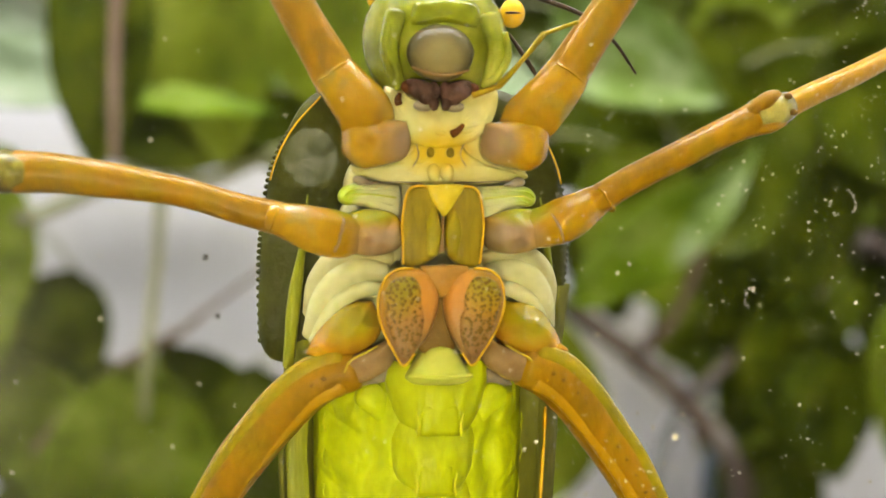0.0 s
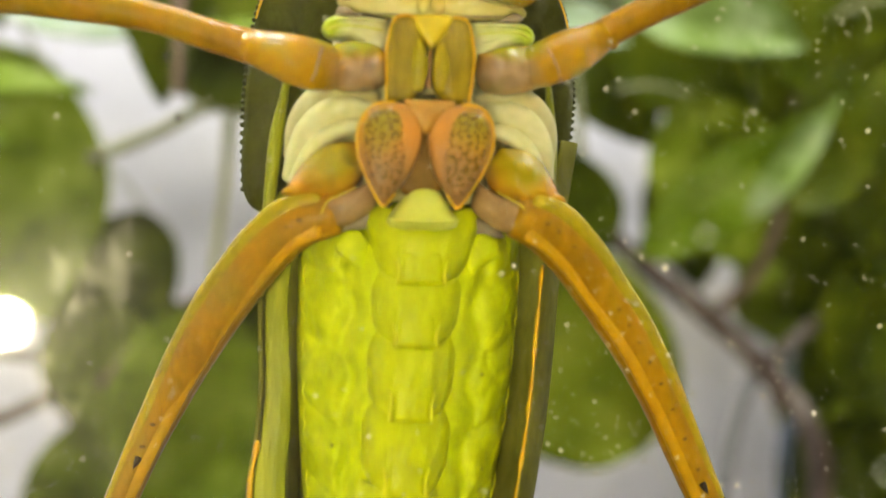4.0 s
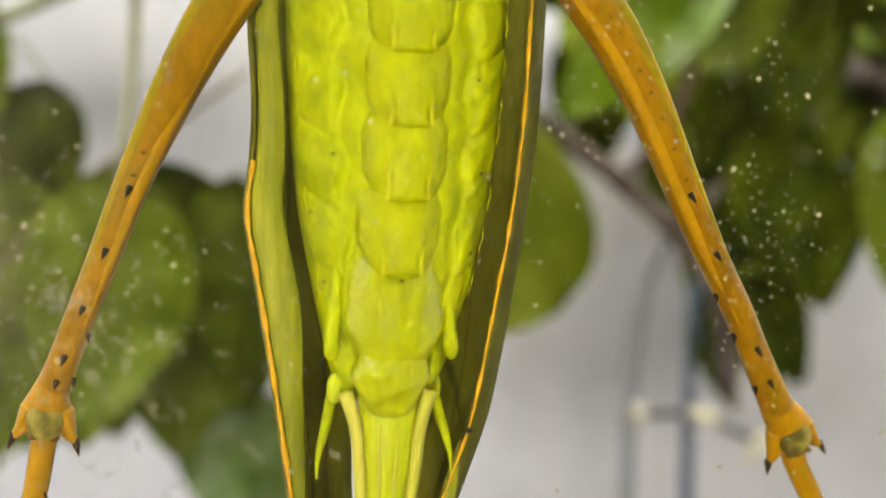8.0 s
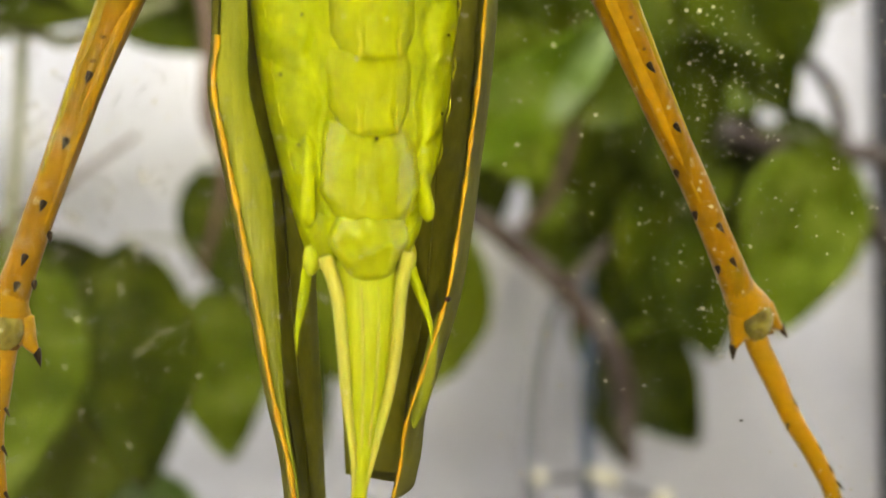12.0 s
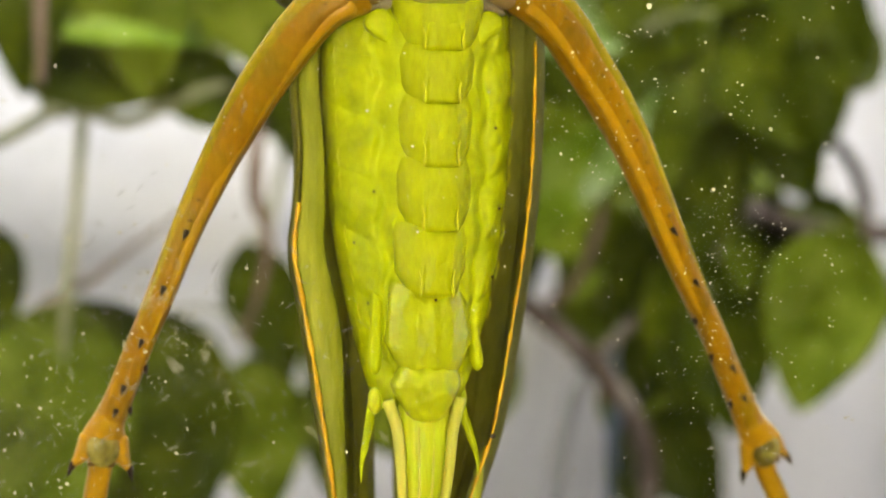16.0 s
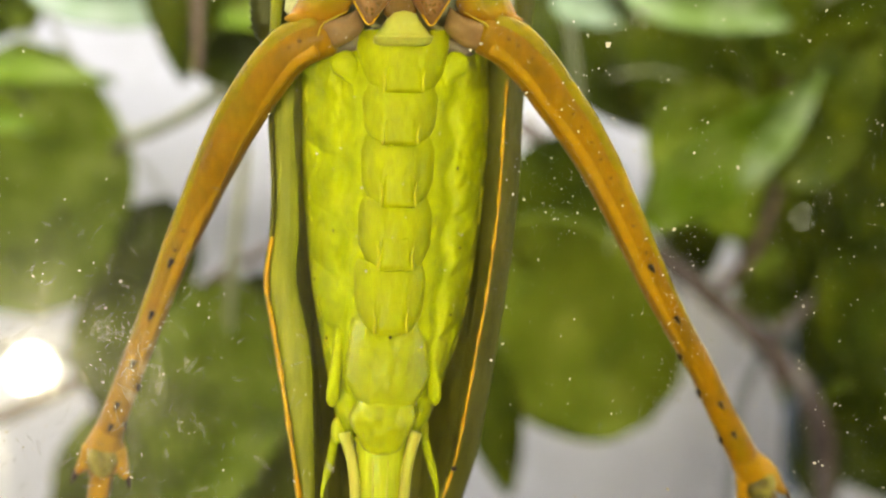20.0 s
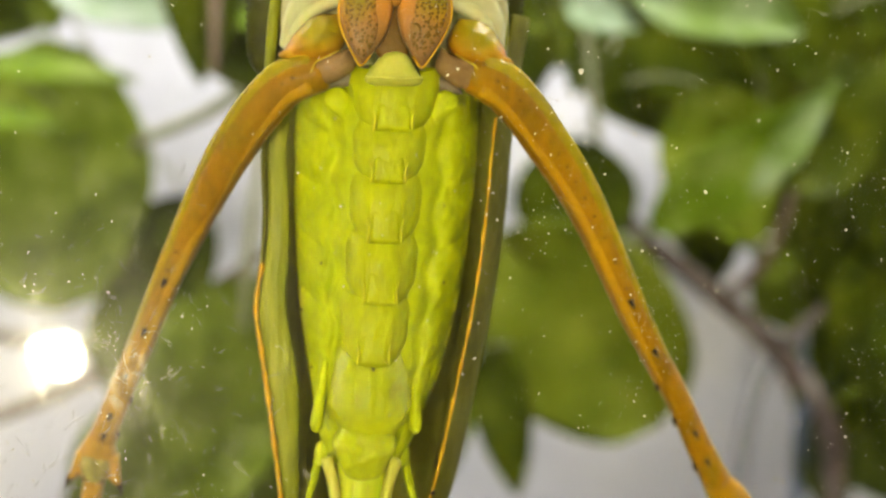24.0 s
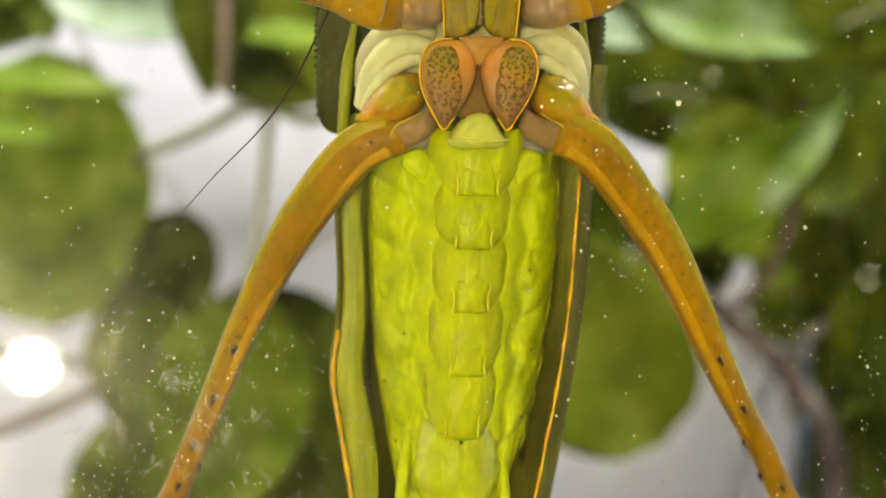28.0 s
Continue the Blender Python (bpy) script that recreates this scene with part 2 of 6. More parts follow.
M_GLASS = glass_material()
M_WALL = plain("pale_grey_board", (0.84, 0.84, 0.88), 0.6, amount=0.10, coarse=9, fine=120)
# near-black paint makes the unseen room dim, so its mirror image stays weak
M_ROOM = plain("dark_room_paint", (0.045, 0.036, 0.026), 0.8, amount=0.08, coarse=3, fine=60)
M_SOIL = plain("dark_soil", (0.05, 0.038, 0.025), 0.95, amount=0.3, fine=220, coarse=40, bump_d=0.004)
M_METAL = plain("grey_painted_metal", (0.30, 0.31, 0.34), 0.45, amount=0.1)
M_BLACK = plain("black_plastic", (0.025, 0.025, 0.028), 0.4, amount=0.1)


def emitter(name, color, strength):
    m, t, b, o = nodes_of(name)
    b.inputs["Base Color"].default_value = (*color, 1)
    b.inputs["Emission Color"].default_value = (*color, 1)
    b.inputs["Emission Strength"].default_value = strength
    return m


def slab(name, lo, hi, mat, label, category, bevel=0.0):
    ob = part(name, box(lo, hi, bevel), mat, None, smooth=False)
    return tagged(ob, label, category, kind="structure")


X0, X1, Y1, ZT = -0.55, 0.55, 0.52, 0.80
slab("floor", (-1.2, -1.6, -0.06), (1.2, 1.0, 0.0), M_ROOM, "dark floor under the enclosure", "floor")
slab("ground", (X0, 0.0, 0.0), (X1, Y1, 0.03), M_SOIL, "dark damp soil on the enclosure floor", "soil", 0.004)
slab("wall_back", (X0, Y1, 0.0), (X1, Y1 + 0.02, ZT), M_WALL, "pale grey back board of the enclosure", "wall")
slab("wall_left", (X0 - 0.02, 0.0, 0.0), (X0, Y1 + 0.02, ZT), M_WALL, "pale grey side board of the enclosure", "wall")
slab("wall_right", (X1, 0.0, 0.0), (X1 + 0.02, Y1 + 0.02, ZT), M_WALL, "pale grey side board of the enclosure", "wall")
slab("ceiling", (X0 - 0.02, -0.004, ZT), (X1 + 0.02, Y1 + 0.02, ZT + 0.02), M_WALL, "pale grey lid of the enclosure", "ceiling")
# added outer room, out of view, that closes off the sky
slab("room_wall_back", (-1.2, 0.98, 0.0), (1.2, 1.0, 1.9), M_ROOM, "unseen room wall behind the enclosure, painted dark", "wall")
slab("room_wall_front", (-1.2, -1.6, 0.0), (1.2, -1.58, 1.9), M_ROOM, "unseen room wall, painted dark", "wall")
slab("room_wall_left", (-1.2, -1.58, 0.0), (-1.18, 0.98, 1.9), M_ROOM, "unseen room wall, painted dark", "wall")
slab("room_wall_right", (1.18, -1.58, 0.0), (1.2, 0.98, 1.9), M_ROOM, "unseen room wall, painted dark", "wall")
slab("room_ceiling", (-1.2, -1.6, 1.9), (1.2, 1.0, 1.92), M_ROOM, "unseen room ceiling, painted dark", "ceiling")
pane = slab("window_1", (X0, -0.0042, 0.0), (X1, -0.0012, ZT), M_GLASS, "dirty glass front pane of the enclosure", "glass pane")
pane.visible_shadow = False

# lamps: an added unseen lid strip, and the small round lamp mirrored in the pane
LAMP = Vector((-0.370, -1.508, 0.133))
M_LED = emitter("led_disc", (1.0, 0.93, 0.82), 330.0)
M_FILL = emitter("fill_glow", (1.0, 0.98, 0.95), 6.0)
strip = thing("lid_fill_light", "added white fill strip under the enclosure lid, out of view", "light", (0.0, 0.09, ZT))
part("housing", box((-0.42, -0.03, -0.02), (0.42, 0.03, 0.0), 0.003), M_BLACK, strip, smooth=False)
part("diffuser", box((-0.41, -0.024, -0.026), (0.41, 0.024, -0.0205), 0.001), M_FILL, strip, "glowing white diffuser", smooth=False)
area_lamp("lid_fill", (0, 0.09, ZT - 0.03), (0, 0.09, 0), 0.8, 0.05, LID_WATTS, (1.0, 0.98, 0.94))
desk = thing("round_lamp", "small round white lamp on a black stand before the pane", "lamp", (LAMP.x, LAMP.y, 0.0))
aim = look(LAMP, W(0, 0, 0)).to_3x3().to_4x4()
head_at = Matrix.Translation((0, 0, LAMP.z))
bmh = bmesh.new()
bmesh.ops.create_cone(bmh, cap_ends=True, segments=40, radius1=0.050, radius2=0.040, depth=0.04, matrix=head_at @ aim @ Matrix.Translation((0, 0, 0.0215)))
part("lamp_head", bmh, M_BLACK, desk, smooth=False)
bmh = bmesh.new()
bmesh.ops.create_cone(bmh, cap_ends=True, segments=64, radius1=0.0103, radius2=0.0103, depth=0.003, matrix=head_at @ aim)
part("lamp_disc", bmh, M_LED, desk, "glowing warm white disc", smooth=False)
bmh = bmesh.new()
bmesh.ops.create_cone(bmh, cap_ends=True, segments=20, radius1=0.005, radius2=0.005, depth=LAMP.z - 0.02, matrix=Matrix.Translation((0, -0.012, (LAMP.z - 0.02) / 2)))
bmesh.ops.create_cone(bmh, cap_ends=True, segments=32, radius1=0.05, radius2=0.045, depth=0.012, matrix=Matrix.Translation((0, -0.012, 0.006)))
part("stand", bmh, M_BLACK, desk, smooth=False)
spot = bpy.data.lights.new("lamp_glow", "SPOT")
spot.energy, spot.color, spot.shadow_soft_size, spot.spot_size, spot.spot_blend = LAMP_WATTS, (1.0, 0.89, 0.54), 0.0215, radians(9), 1.0
spot_ob = new("lamp_glow", spot)
spot_ob.matrix_basis = look(LAMP + (W(0, 0, 0) - LAMP).normalized() * 0.004, W(0, 0, 0))
# added fill panel for belly light and wet highlights, high up behind the viewer
panel = thing("fill_panel", "added square fill panel on the unseen room wall", "light", (0.20, -1.58, 0.95))
part("panel_frame", box((-0.09, 0.0, -0.09), (0.09, 0.03, 0.09), 0.004), M_METAL, panel, smooth=False)
part("panel_face", box((-0.075, 0.0305, -0.075), (0.075, 0.034, 0.075)), M_FILL, panel, smooth=False)
area_lamp("panel_fill", (0.20, -1.54, 0.95), (0.02, 0.02, 0.33), 0.15, 0.15, PANEL_WATTS, (1.0, 0.91, 0.64))


# ---------------------------------------------------------------- the animal's materials
PIVOT = Vector((0.868, 1.0, 1.271))  # point about which the whole animal sways


def curve(x, z):
    """The body bends a little to one side towards its tip, and is drawn in at the neck and the tip."""
    return (x + float(np.interp(z, (-1.0, 1.0, 3.0, 4.0), (-0.13, -0.09, -0.05, 0.0))),
            z + float(np.interp(z, (-3.0, -2.0, -1.2, -0.7, 0.0, 1.5, 2.5, 3.9, 5.0), (0.10, 0.10, 0.15, 0.13, 0.07, 0.05, 0.0, 0.0, -0.18))))


def C(x, y, z):
    """Centimetres from the belly mark, taken to the pivot."""
    x, z = curve(x, z)
    return (x - PIVOT.x, y - PIVOT.y, z - PIVOT.z)


M_PLATE = organic("belly_plate_green", [(0.325, 0.36, 0.0005), (0.355, 0.39, 0.0005), (0.395, 0.425, 0.001)], fine=1600, coarse=260, rough=0.34, sss=0.25,
                  sss_color_radius=(0.8, 0.9, 0.2), bump_d=0.0001, coat=0.14, stretch=(1.6, 1, 0.6))
M_TIP = organic("wet_tip_plate_green", [(0.345, 0.385, 0.001), (0.395, 0.435, 0.003)], fine=1600, coarse=260, rough=0.3, sss=0.25, sss_color_radius=(0.8, 0.9, 0.2), bump_d=0.0002, coat=1.0, glint=300, glint_d=0.00012)
# lighter green that paints highlights on belly lips, ridges and flanks
M_HIGHLIGHT = organic("belly_edge_highlight", [(0.44, 0.45, 0.003), (0.52, 0.51, 0.012)], fine=1500, coarse=400, rough=0.3, sss=0.25, coat=0.3)
M_BELLY = organic("belly_skin_green", [(0.315, 0.37, 0.0005), (0.37, 0.42, 0.0005), (0.43, 0.475, 0.001)], fine=1300, coarse=300, rough=0.4, sss=0.25,
                  sss_color_radius=(0.8, 0.9, 0.2), bump_d=0.00013, bump_s=0.7, coat=0.12, glint=1500)
M_PALE = organic("pale_green_skin", [(0.40, 0.42, 0.045), (0.47, 0.475, 0.09)], fine=1400, coarse=300, rough=0.38, sss=0.3, coat=0.2)
M_CREAM = organic("cream_membrane", [(0.47, 0.42, 0.12), (0.53, 0.48, 0.17), (0.57, 0.53, 0.24)], fine=1500, coarse=260, rough=0.32, sss=0.35, coat=0.5, bump_d=0.00018,
                  patches=[(C(0.04, 0.6, 4.95), (0.42, 0.5, 0.26), (0.50, 0.35, 0.012))])
M_SHOULDER = organic("cream_green_skin", [(0.43, 0.42, 0.18), (0.52, 0.50, 0.27)], fine=1400, coarse=300, rough=0.36, sss=0.3, coat=0.3,
                     patches=[(C(-0.80, 0.6, 4.50), (0.22, 0.6, 0.2), (0.32, 0.40, 0.02)), (C(0.88, 0.6, 4.50), (0.22, 0.6, 0.2), (0.32, 0.40, 0.02))])
M_SKIN = organic("pale_fold_skin", [(0.36, 0.33, 0.15), (0.43, 0.40, 0.18), (0.50, 0.48, 0.27)], fine=1500, coarse=300, rough=0.36, sss=0.35, coat=0.25, bump_d=0.00016)
M_HIP = organic("green_and_orange_hip", [(0.35, 0.16, 0.003), (0.43, 0.205, 0.004)], fine=1500, coarse=240, rough=0.26, sss=0.25, coat=1.0, glint_d=0.00014, bump_d=0.00014,
                patches=[(C(-0.68, 0.5, 3.34), (0.36, 0.6, 0.30), (0.27, 0.215, 0.003)), (C(0.86, 0.5, 3.34), (0.36, 0.6, 0.30), (0.27, 0.215, 0.003))])
M_FEMUR = organic("amber_femur_shell", [(0.19, 0.100, 0.002), (0.27, 0.134, 0.001), (0.22, 0.133, 0.002)], fine=1500, coarse=220, rough=0.3, sss=0.2,
                  sss_color_radius=(1.0, 0.6, 0.1), coat=0.24, stretch=(1, 1, 0.5), bump_d=0.00016)
M_STRIPE = organic("orange_leg_stripe", [(0.27, 0.145, 0.003), (0.37, 0.19, 0.002), (0.31, 0.175, 0.004)], fine=1200, coarse=220, rough=0.32, sss=0.2, coat=0.26, bump_d=0.00012)
M_OLIVE = organic("olive_leg_shell", [(0.20, 0.16, 0.003), (0.26, 0.20, 0.004), (0.30, 0.195, 0.005)], fine=1500, coarse=240, rough=0.26, sss=0.25, coat=0.5, bump_d=0.00014)
M_COXA = organic("glassy_coxa_shell", [(0.295, 0.160, 0.001), (0.355, 0.19, 0.001), (0.265, 0.178, 0.002)], fine=1300, coarse=200, rough=0.22, sss=0.35, coat=1.0, bump_d=0.00014,
                 patches=[(C(-0.30, 0.45, 5.0), (0.30, 0.5, 0.26), (0.23, 0.14, 0.065)), (C(0.46, 0.45, 5.03), (0.30, 0.5, 0.26), (0.23, 0.14, 0.065)),
                          (C(-0.50, 0.45, 4.0), (0.36, 0.5, 0.24), (0.26, 0.17, 0.085)), (C(0.62, 0.45, 4.08), (0.38, 0.5, 0.24), (0.26, 0.17, 0.085)),
                          (C(-0.60, 0.45, 4.32), (0.36, 0.5, 0.16), (0.25, 0.235, 0.006)), (C(0.70, 0.45, 4.36), (0.36, 0.5, 0.16), (0.25, 0.235, 0.006))])
M_MAUVE = organic("mauve_brown_shell", [(0.20, 0.115, 0.035), (0.28, 0.18, 0.08)], fine=1400, coarse=240, rough=0.26, sss=0.25, coat=0.6)
LOBE_TINTS = [(C(-0.12, 0.3, 3.5), (0.22, 0.6, 0.5), (0.39, 0.165, 0.022)), (C(0.19, 0.3, 3.5), (0.22, 0.6, 0.5), (0.39, 0.165, 0.022)), (C(-0.2, 0.3, 3.05), (0.45, 0.6, 0.55), (0.21, 0.11, 0.035)), (C(0.28, 0.3, 3.05), (0.45, 0.6, 0.55), (0.21, 0.11, 0.035))]
M_LOBE = organic("amber_lobe_shell", [(0.26, 0.135, 0.005), (0.32, 0.16, 0.008)], fine=1400, coarse=240, rough=0.3, sss=0.2, coat=0.4, bump_d=0.0001, patches=LOBE_TINTS)
M_PITTED = organic("pitted_olive_field", [(0.27, 0.135, 0.006), (0.33, 0.16, 0.010)], fine=1400, coarse=260, rough=0.3, sss=0.15, coat=0.4, bump_d=0.0001,
                   spots=(3000, 0.34, 0.56, (0.10, 0.055, 0.004)),
                   patches=LOBE_TINTS + [(C(-0.32, 0.3, 3.7), (0.3, 0.6, 0.35), (0.20, 0.15, 0.005)), (C(0.40, 0.3, 3.7), (0.3, 0.6, 0.35), (0.20, 0.15, 0.005))])
M_LOBE_IN = organic("salmon_lobe_flank", [(0.29, 0.15, 0.015), (0.34, 0.17, 0.03)], fine=1300, coarse=260, rough=0.34, sss=0.3, coat=0.2)
M_MESO = organic("olive_sternal_lobe", [(0.13, 0.095, 0.003), (0.20, 0.14, 0.005), (0.26, 0.18, 0.006)], fine=1800, coarse=420, rough=0.3, sss=0.15, coat=0.3, stretch=(2.2, 1, 0.5))
M_RIM = organic("orange_rim", [(0.50, 0.27, 0.006), (0.60, 0.36, 0.015)], fine=1400, coarse=400, rough=0.26, sss=0.2, coat=0.8, bump_d=0.0001, glint_d=0.0002)
M_YELLOW = organic("yellow_shell", [(0.42, 0.31, 0.010), (0.50, 0.39, 0.02)], fine=1400, coarse=300, rough=0.28, sss=0.3, coat=0.4)
M_WING = organic("leaf_green_wing", [(0.19, 0.18, 0.015), (0.25, 0.24, 0.025), (0.31, 0.30, 0.04)], fine=1500, coarse=180, rough=0.45, coat=0.1, bump_d=0.0002,
                 stretch=(1, 1, 0.5), trans=0.62)
M_WING_EDGE = organic("bright_green_wing_fold", [(0.13, 0.145, 0.005), (0.19, 0.205, 0.008), (0.27, 0.28, 0.015)], fine=1500, coarse=240, rough=0.36, coat=0.25, stretch=(1.6, 1, 0.25), bump_d=0.00014)
M_HEAD = organic("green_head_shell", [(0.11, 0.125, 0.004), (0.19, 0.21, 0.008), (0.30, 0.30, 0.03)], fine=1400, coarse=230, rough=0.24, sss=0.25, coat=0.6, bump_d=0.00014)
M_FACE = organic("lime_clypeus", [(0.11, 0.125, 0.003), (0.18, 0.20, 0.005), (0.25, 0.27, 0.010)], fine=1200, coarse=260, rough=0.22, sss=0.2, coat=0.5)
M_LABRUM = organic("grey_glossy_labrum", [(0.06, 0.05, 0.022), (0.10, 0.083, 0.035)], fine=900, coarse=160, rough=0.3, sss=0.3, coat=0.16, bump_d=0.00008,
                   patches=[(C(0.0, 0.25, 5.70), (0.30, 0.5, 0.26), (0.20, 0.16, 0.055))])
M_JAW = organic("dark_brown_jaw", [(0.035, 0.016, 0.009), (0.10, 0.045, 0.03)], fine=1500, coarse=900, rough=0.25, coat=0.8)
M_PALP = organic("red_brown_palp_tip", [(0.07, 0.022, 0.004), (0.11, 0.035, 0.006)], fine=1500, coarse=400, rough=0.25, coat=0.30)
M_EYE = organic("yellow_eye", [(0.66, 0.38, 0.008), (0.74, 0.46, 0.015)], fine=2600, coarse=500, rough=0.22, sss=0.3, coat=0.4)
M_KNEE = organic("translucent_knee_skin", [(0.09, 0.075, 0.02), (0.20, 0.17, 0.03), (0.34, 0.29, 0.07)], fine=1500, coarse=420, rough=0.18, sss=0.5, coat=0.8)
M_DARK = organic("black_brown_horn", [(0.015, 0.010, 0.007), (0.05, 0.03, 0.015)], fine=1500, coarse=500, rough=0.3, coat=0.22)
M_OVI = organic("yellow_green_blade", [(0.38, 0.44, 0.008), (0.47, 0.52, 0.02)], fine=1500, coarse=260, rough=0.28, sss=0.3, coat=0.26, stretch=(2.5, 1, 0.2))
M_OVI_PALE = organic("cream_blade_edge", [(0.44, 0.44, 0.05), (0.52, 0.50, 0.09)], fine=1400, coarse=300, rough=0.3, sss=0.3, coat=0.22, stretch=(2, 1, 0.3))
M_GRIP = organic("grey_soft_joint", [(0.17, 0.14, 0.09), (0.27, 0.22, 0.15)], fine=1400, coarse=320, rough=0.3, sss=0.3, coat=0.4)
M_SHIELD = organic("dark_olive_shield", [(0.026, 0.028, 0.002), (0.05, 0.053, 0.003)], fine=1400, coarse=220, rough=0.4, coat=0.12, bump_d=0.0002)
M_LEGMARK = organic("brown_leg_mark", [(0.11, 0.06, 0.008), (0.16, 0.085, 0.01)], fine=1400, coarse=300, rough=0.35, coat=0.2, bump_d=0.0001)

# ---------------------------------------------------------------- the katydid (all in centimetres from the belly mark)
def L(rows, dy=0.0):
    """Rows of x, y, z, half widths, taken to the pivot."""
    return [(*C(r[0], r[1] + dy, r[2]), *r[3:]) for r in rows]


def P(outline, side=1, mid=0.04):
    """An outline of the animal's right half, kept or mirrored about its middle."""
    return [C(mid + side * x, 0, z)[::2] for x, z in outline]


def Y(y):
    return y - PIVOT.y


def spine(parent, place, tip, r=0.02):
    rows = [tuple(place[k] + (tip[k] - place[k]) * u for k in range(3)) for u in (0, 0.45, 1)]
    rows = [(*p, w, w) for p, w in zip(rows, (r, r * 0.7, 0.003))]
    return part("spine", tube(L(rows), 7, 6), M_DARK, parent)


BELLY = [  # z, half width, middle x, depth of the lowest line, depth of the flank
    (3.02, 0.86, 0.04, 0.82, 1.5), (2.86, 0.91, 0.05, 0.66, 1.5), (2.60, 0.945, 0.05, 0.58, 1.5), (2.1, 0.945, 0.055, 0.56, 1.5), (1.6, 0.925, 0.055, 0.57, 1.5), (1.1, 0.885, 0.055, 0.56, 1.5),
    (0.5, 0.81, 0.045, 0.54, 1.45), (-0.1, 0.69, 0.035, 0.54, 1.4), (-0.6, 0.56, 0.0, 0.55, 1.25), (-0.95, 0.45, -0.03, 0.57, 1.1), (-1.1, 0.38, -0.04, 0.6, 1.0),
]


def belly_skin():
    """The soft flanks: half a barrel that narrows to the tip, swollen and creased at each segment."""
    bm = bmesh.new()
    rows = spline(BELLY, 300)
    loops = []
    for z, hw, mx, y0, y1 in rows:
        loop = []
        for k in range(121):
            u = -1 + 2 * k / 120
            a = abs(u)
            x = mx + hw * math.sin(u * math.pi / 2 * 1.0)
            y = y0 + (y1 - y0) * (1 - math.cos(u * math.pi / 2)) ** 1.08
            # two rows of pillows on each flank, one for each segment
            seg = (z - 0.30 - 0.55 * a) / 0.6
            fold = abs(math.sin(math.pi * seg))
            flank = max(0.0, min(1.0, (a - 0.36) / 0.12)) * max(0.0, min(1.0, (1.02 - a) / 0.2))
            y -= 0.085 * flank * (fold**0.7 - 0.6)
            crease = math.exp(-(((a - 0.62) / 0.05) ** 2))
            y += 0.03 * crease * (0.4 + 1.0 * noise.noise(Vector((0, z * 4, u * 3))))
            y += 0.085 * (0.6 + 0.4 * fold) * math.exp(-(((a - 0.37 - 0.03 * math.sin(2 * math.pi * seg)) / 0.06) ** 2))
            q = Vector((x * 6, z * 4, 3.7))
            y -= flank * (0.035 * noise.noise(q * 0.8) + 0.012 * noise.noise(q * 2.3))
            dist = noise.voronoi(Vector((x * 3.3 + 0.5 * noise.noise(q), (z - 0.7 * abs(x)) * 2.2, 0.4 + (x > 0))))[0]
            y -= flank * (0.022 * (min(0.42, dist[1] - dist[0]) - 0.2) - 0.014 * math.exp(-(((dist[1] - dist[0]) / 0.11) ** 2)))
            loop.append(Vector(C(x, y, z)) * CM)
        # a flat back closes the body
        for u in (0.7, 0, -0.7):
            loop.append(Vector(C(mx + hw * 0.9 * u, y1 + 0.35, z)) * CM)
        loops.append(loop)
    rings_to_mesh(bm, loops)
    return bm


def belly_plate(z1, z0, w1, w0, mx, y):
    """One horny plate of the belly: straight above, rounded below, with a raised field between two ridges."""
    bm = bmesh.new()
    nu, nv = 36, 26
    grid = []
    for j in range(nv + 1):
        v = j / nv
        row = []
        for i in range(nu + 1):
            u = -1 + 2 * i / nu
            w = 0.98 * (w1 + (w0 - w1) * v)
            drop = (1 - abs(u) ** 2.6)
            top = z1 + 0.15 + 0.06 * u * u
            z = top + (z0 + 0.44 * (z1 + 0.15 - z0) * (1 - drop) - top) * v
            x = mx + w * u
            edge = max(0.0, 1 - max(abs(u), v if v > 0.5 else 0) ** 8)
            dome = 0.085 * (1 - u * u) * (0.35 + 0.65 * math.sin(math.pi * min(1, 0.18 + v * 0.8)))
            ridge = 0.016 * math.exp(-(((abs(u) - 0.44) / 0.10) ** 2)) * min(1, v * 2.2)
            wav = 0.012 * noise.noise(Vector((x * 14, z * 4, 9.1)))
            yy = y + 0.07 * max(0.0, 1 - v / 0.34) ** 1.3 + 0.005 + 0.10 * u * u - (dome + ridge + wav) * edge + 0.075 * (1 - edge) - 0.035 * v * v * (1 - u**4) + 0.07 * abs(u) ** 5 * max(0.0, 1 - v / 0.45)
            row.append(bm.verts.new(Vector(C(x, yy, z)) * CM))
        grid.append(row)
    for j in range(nv):
        for i in range(nu):
            bm.faces.new((grid[j][i], grid[j][i + 1], grid[j + 1][i + 1], grid[j + 1][i]))
    ret = bmesh.ops.extrude_face_region(bm, geom=list(bm.faces))
    for e in ret["geom"]:
        if isinstance(e, bmesh.types.BMVert):
            e.co.y += 0.08 * CM
    return bm


def lobe(parent, name, outline, side, y, dome, mat, label, mid=0.04, power=0.4, rim=(0, 99)):
    ob = part(name, plate(P(outline, side, mid), Y(y), dome, 0.12, rings=9, n=56, power=power, rough=0.01), mat, parent, label)
    o = spline(P(outline, side, mid)[rim[0] : rim[1]], 50)
    part("rim", tube([(x, Y(y) - 0.008, z, 0.011, 0.018) for x, z in o], 8, 64, 0.25), M_RIM, ob, "thin raised orange rim")
    return ob


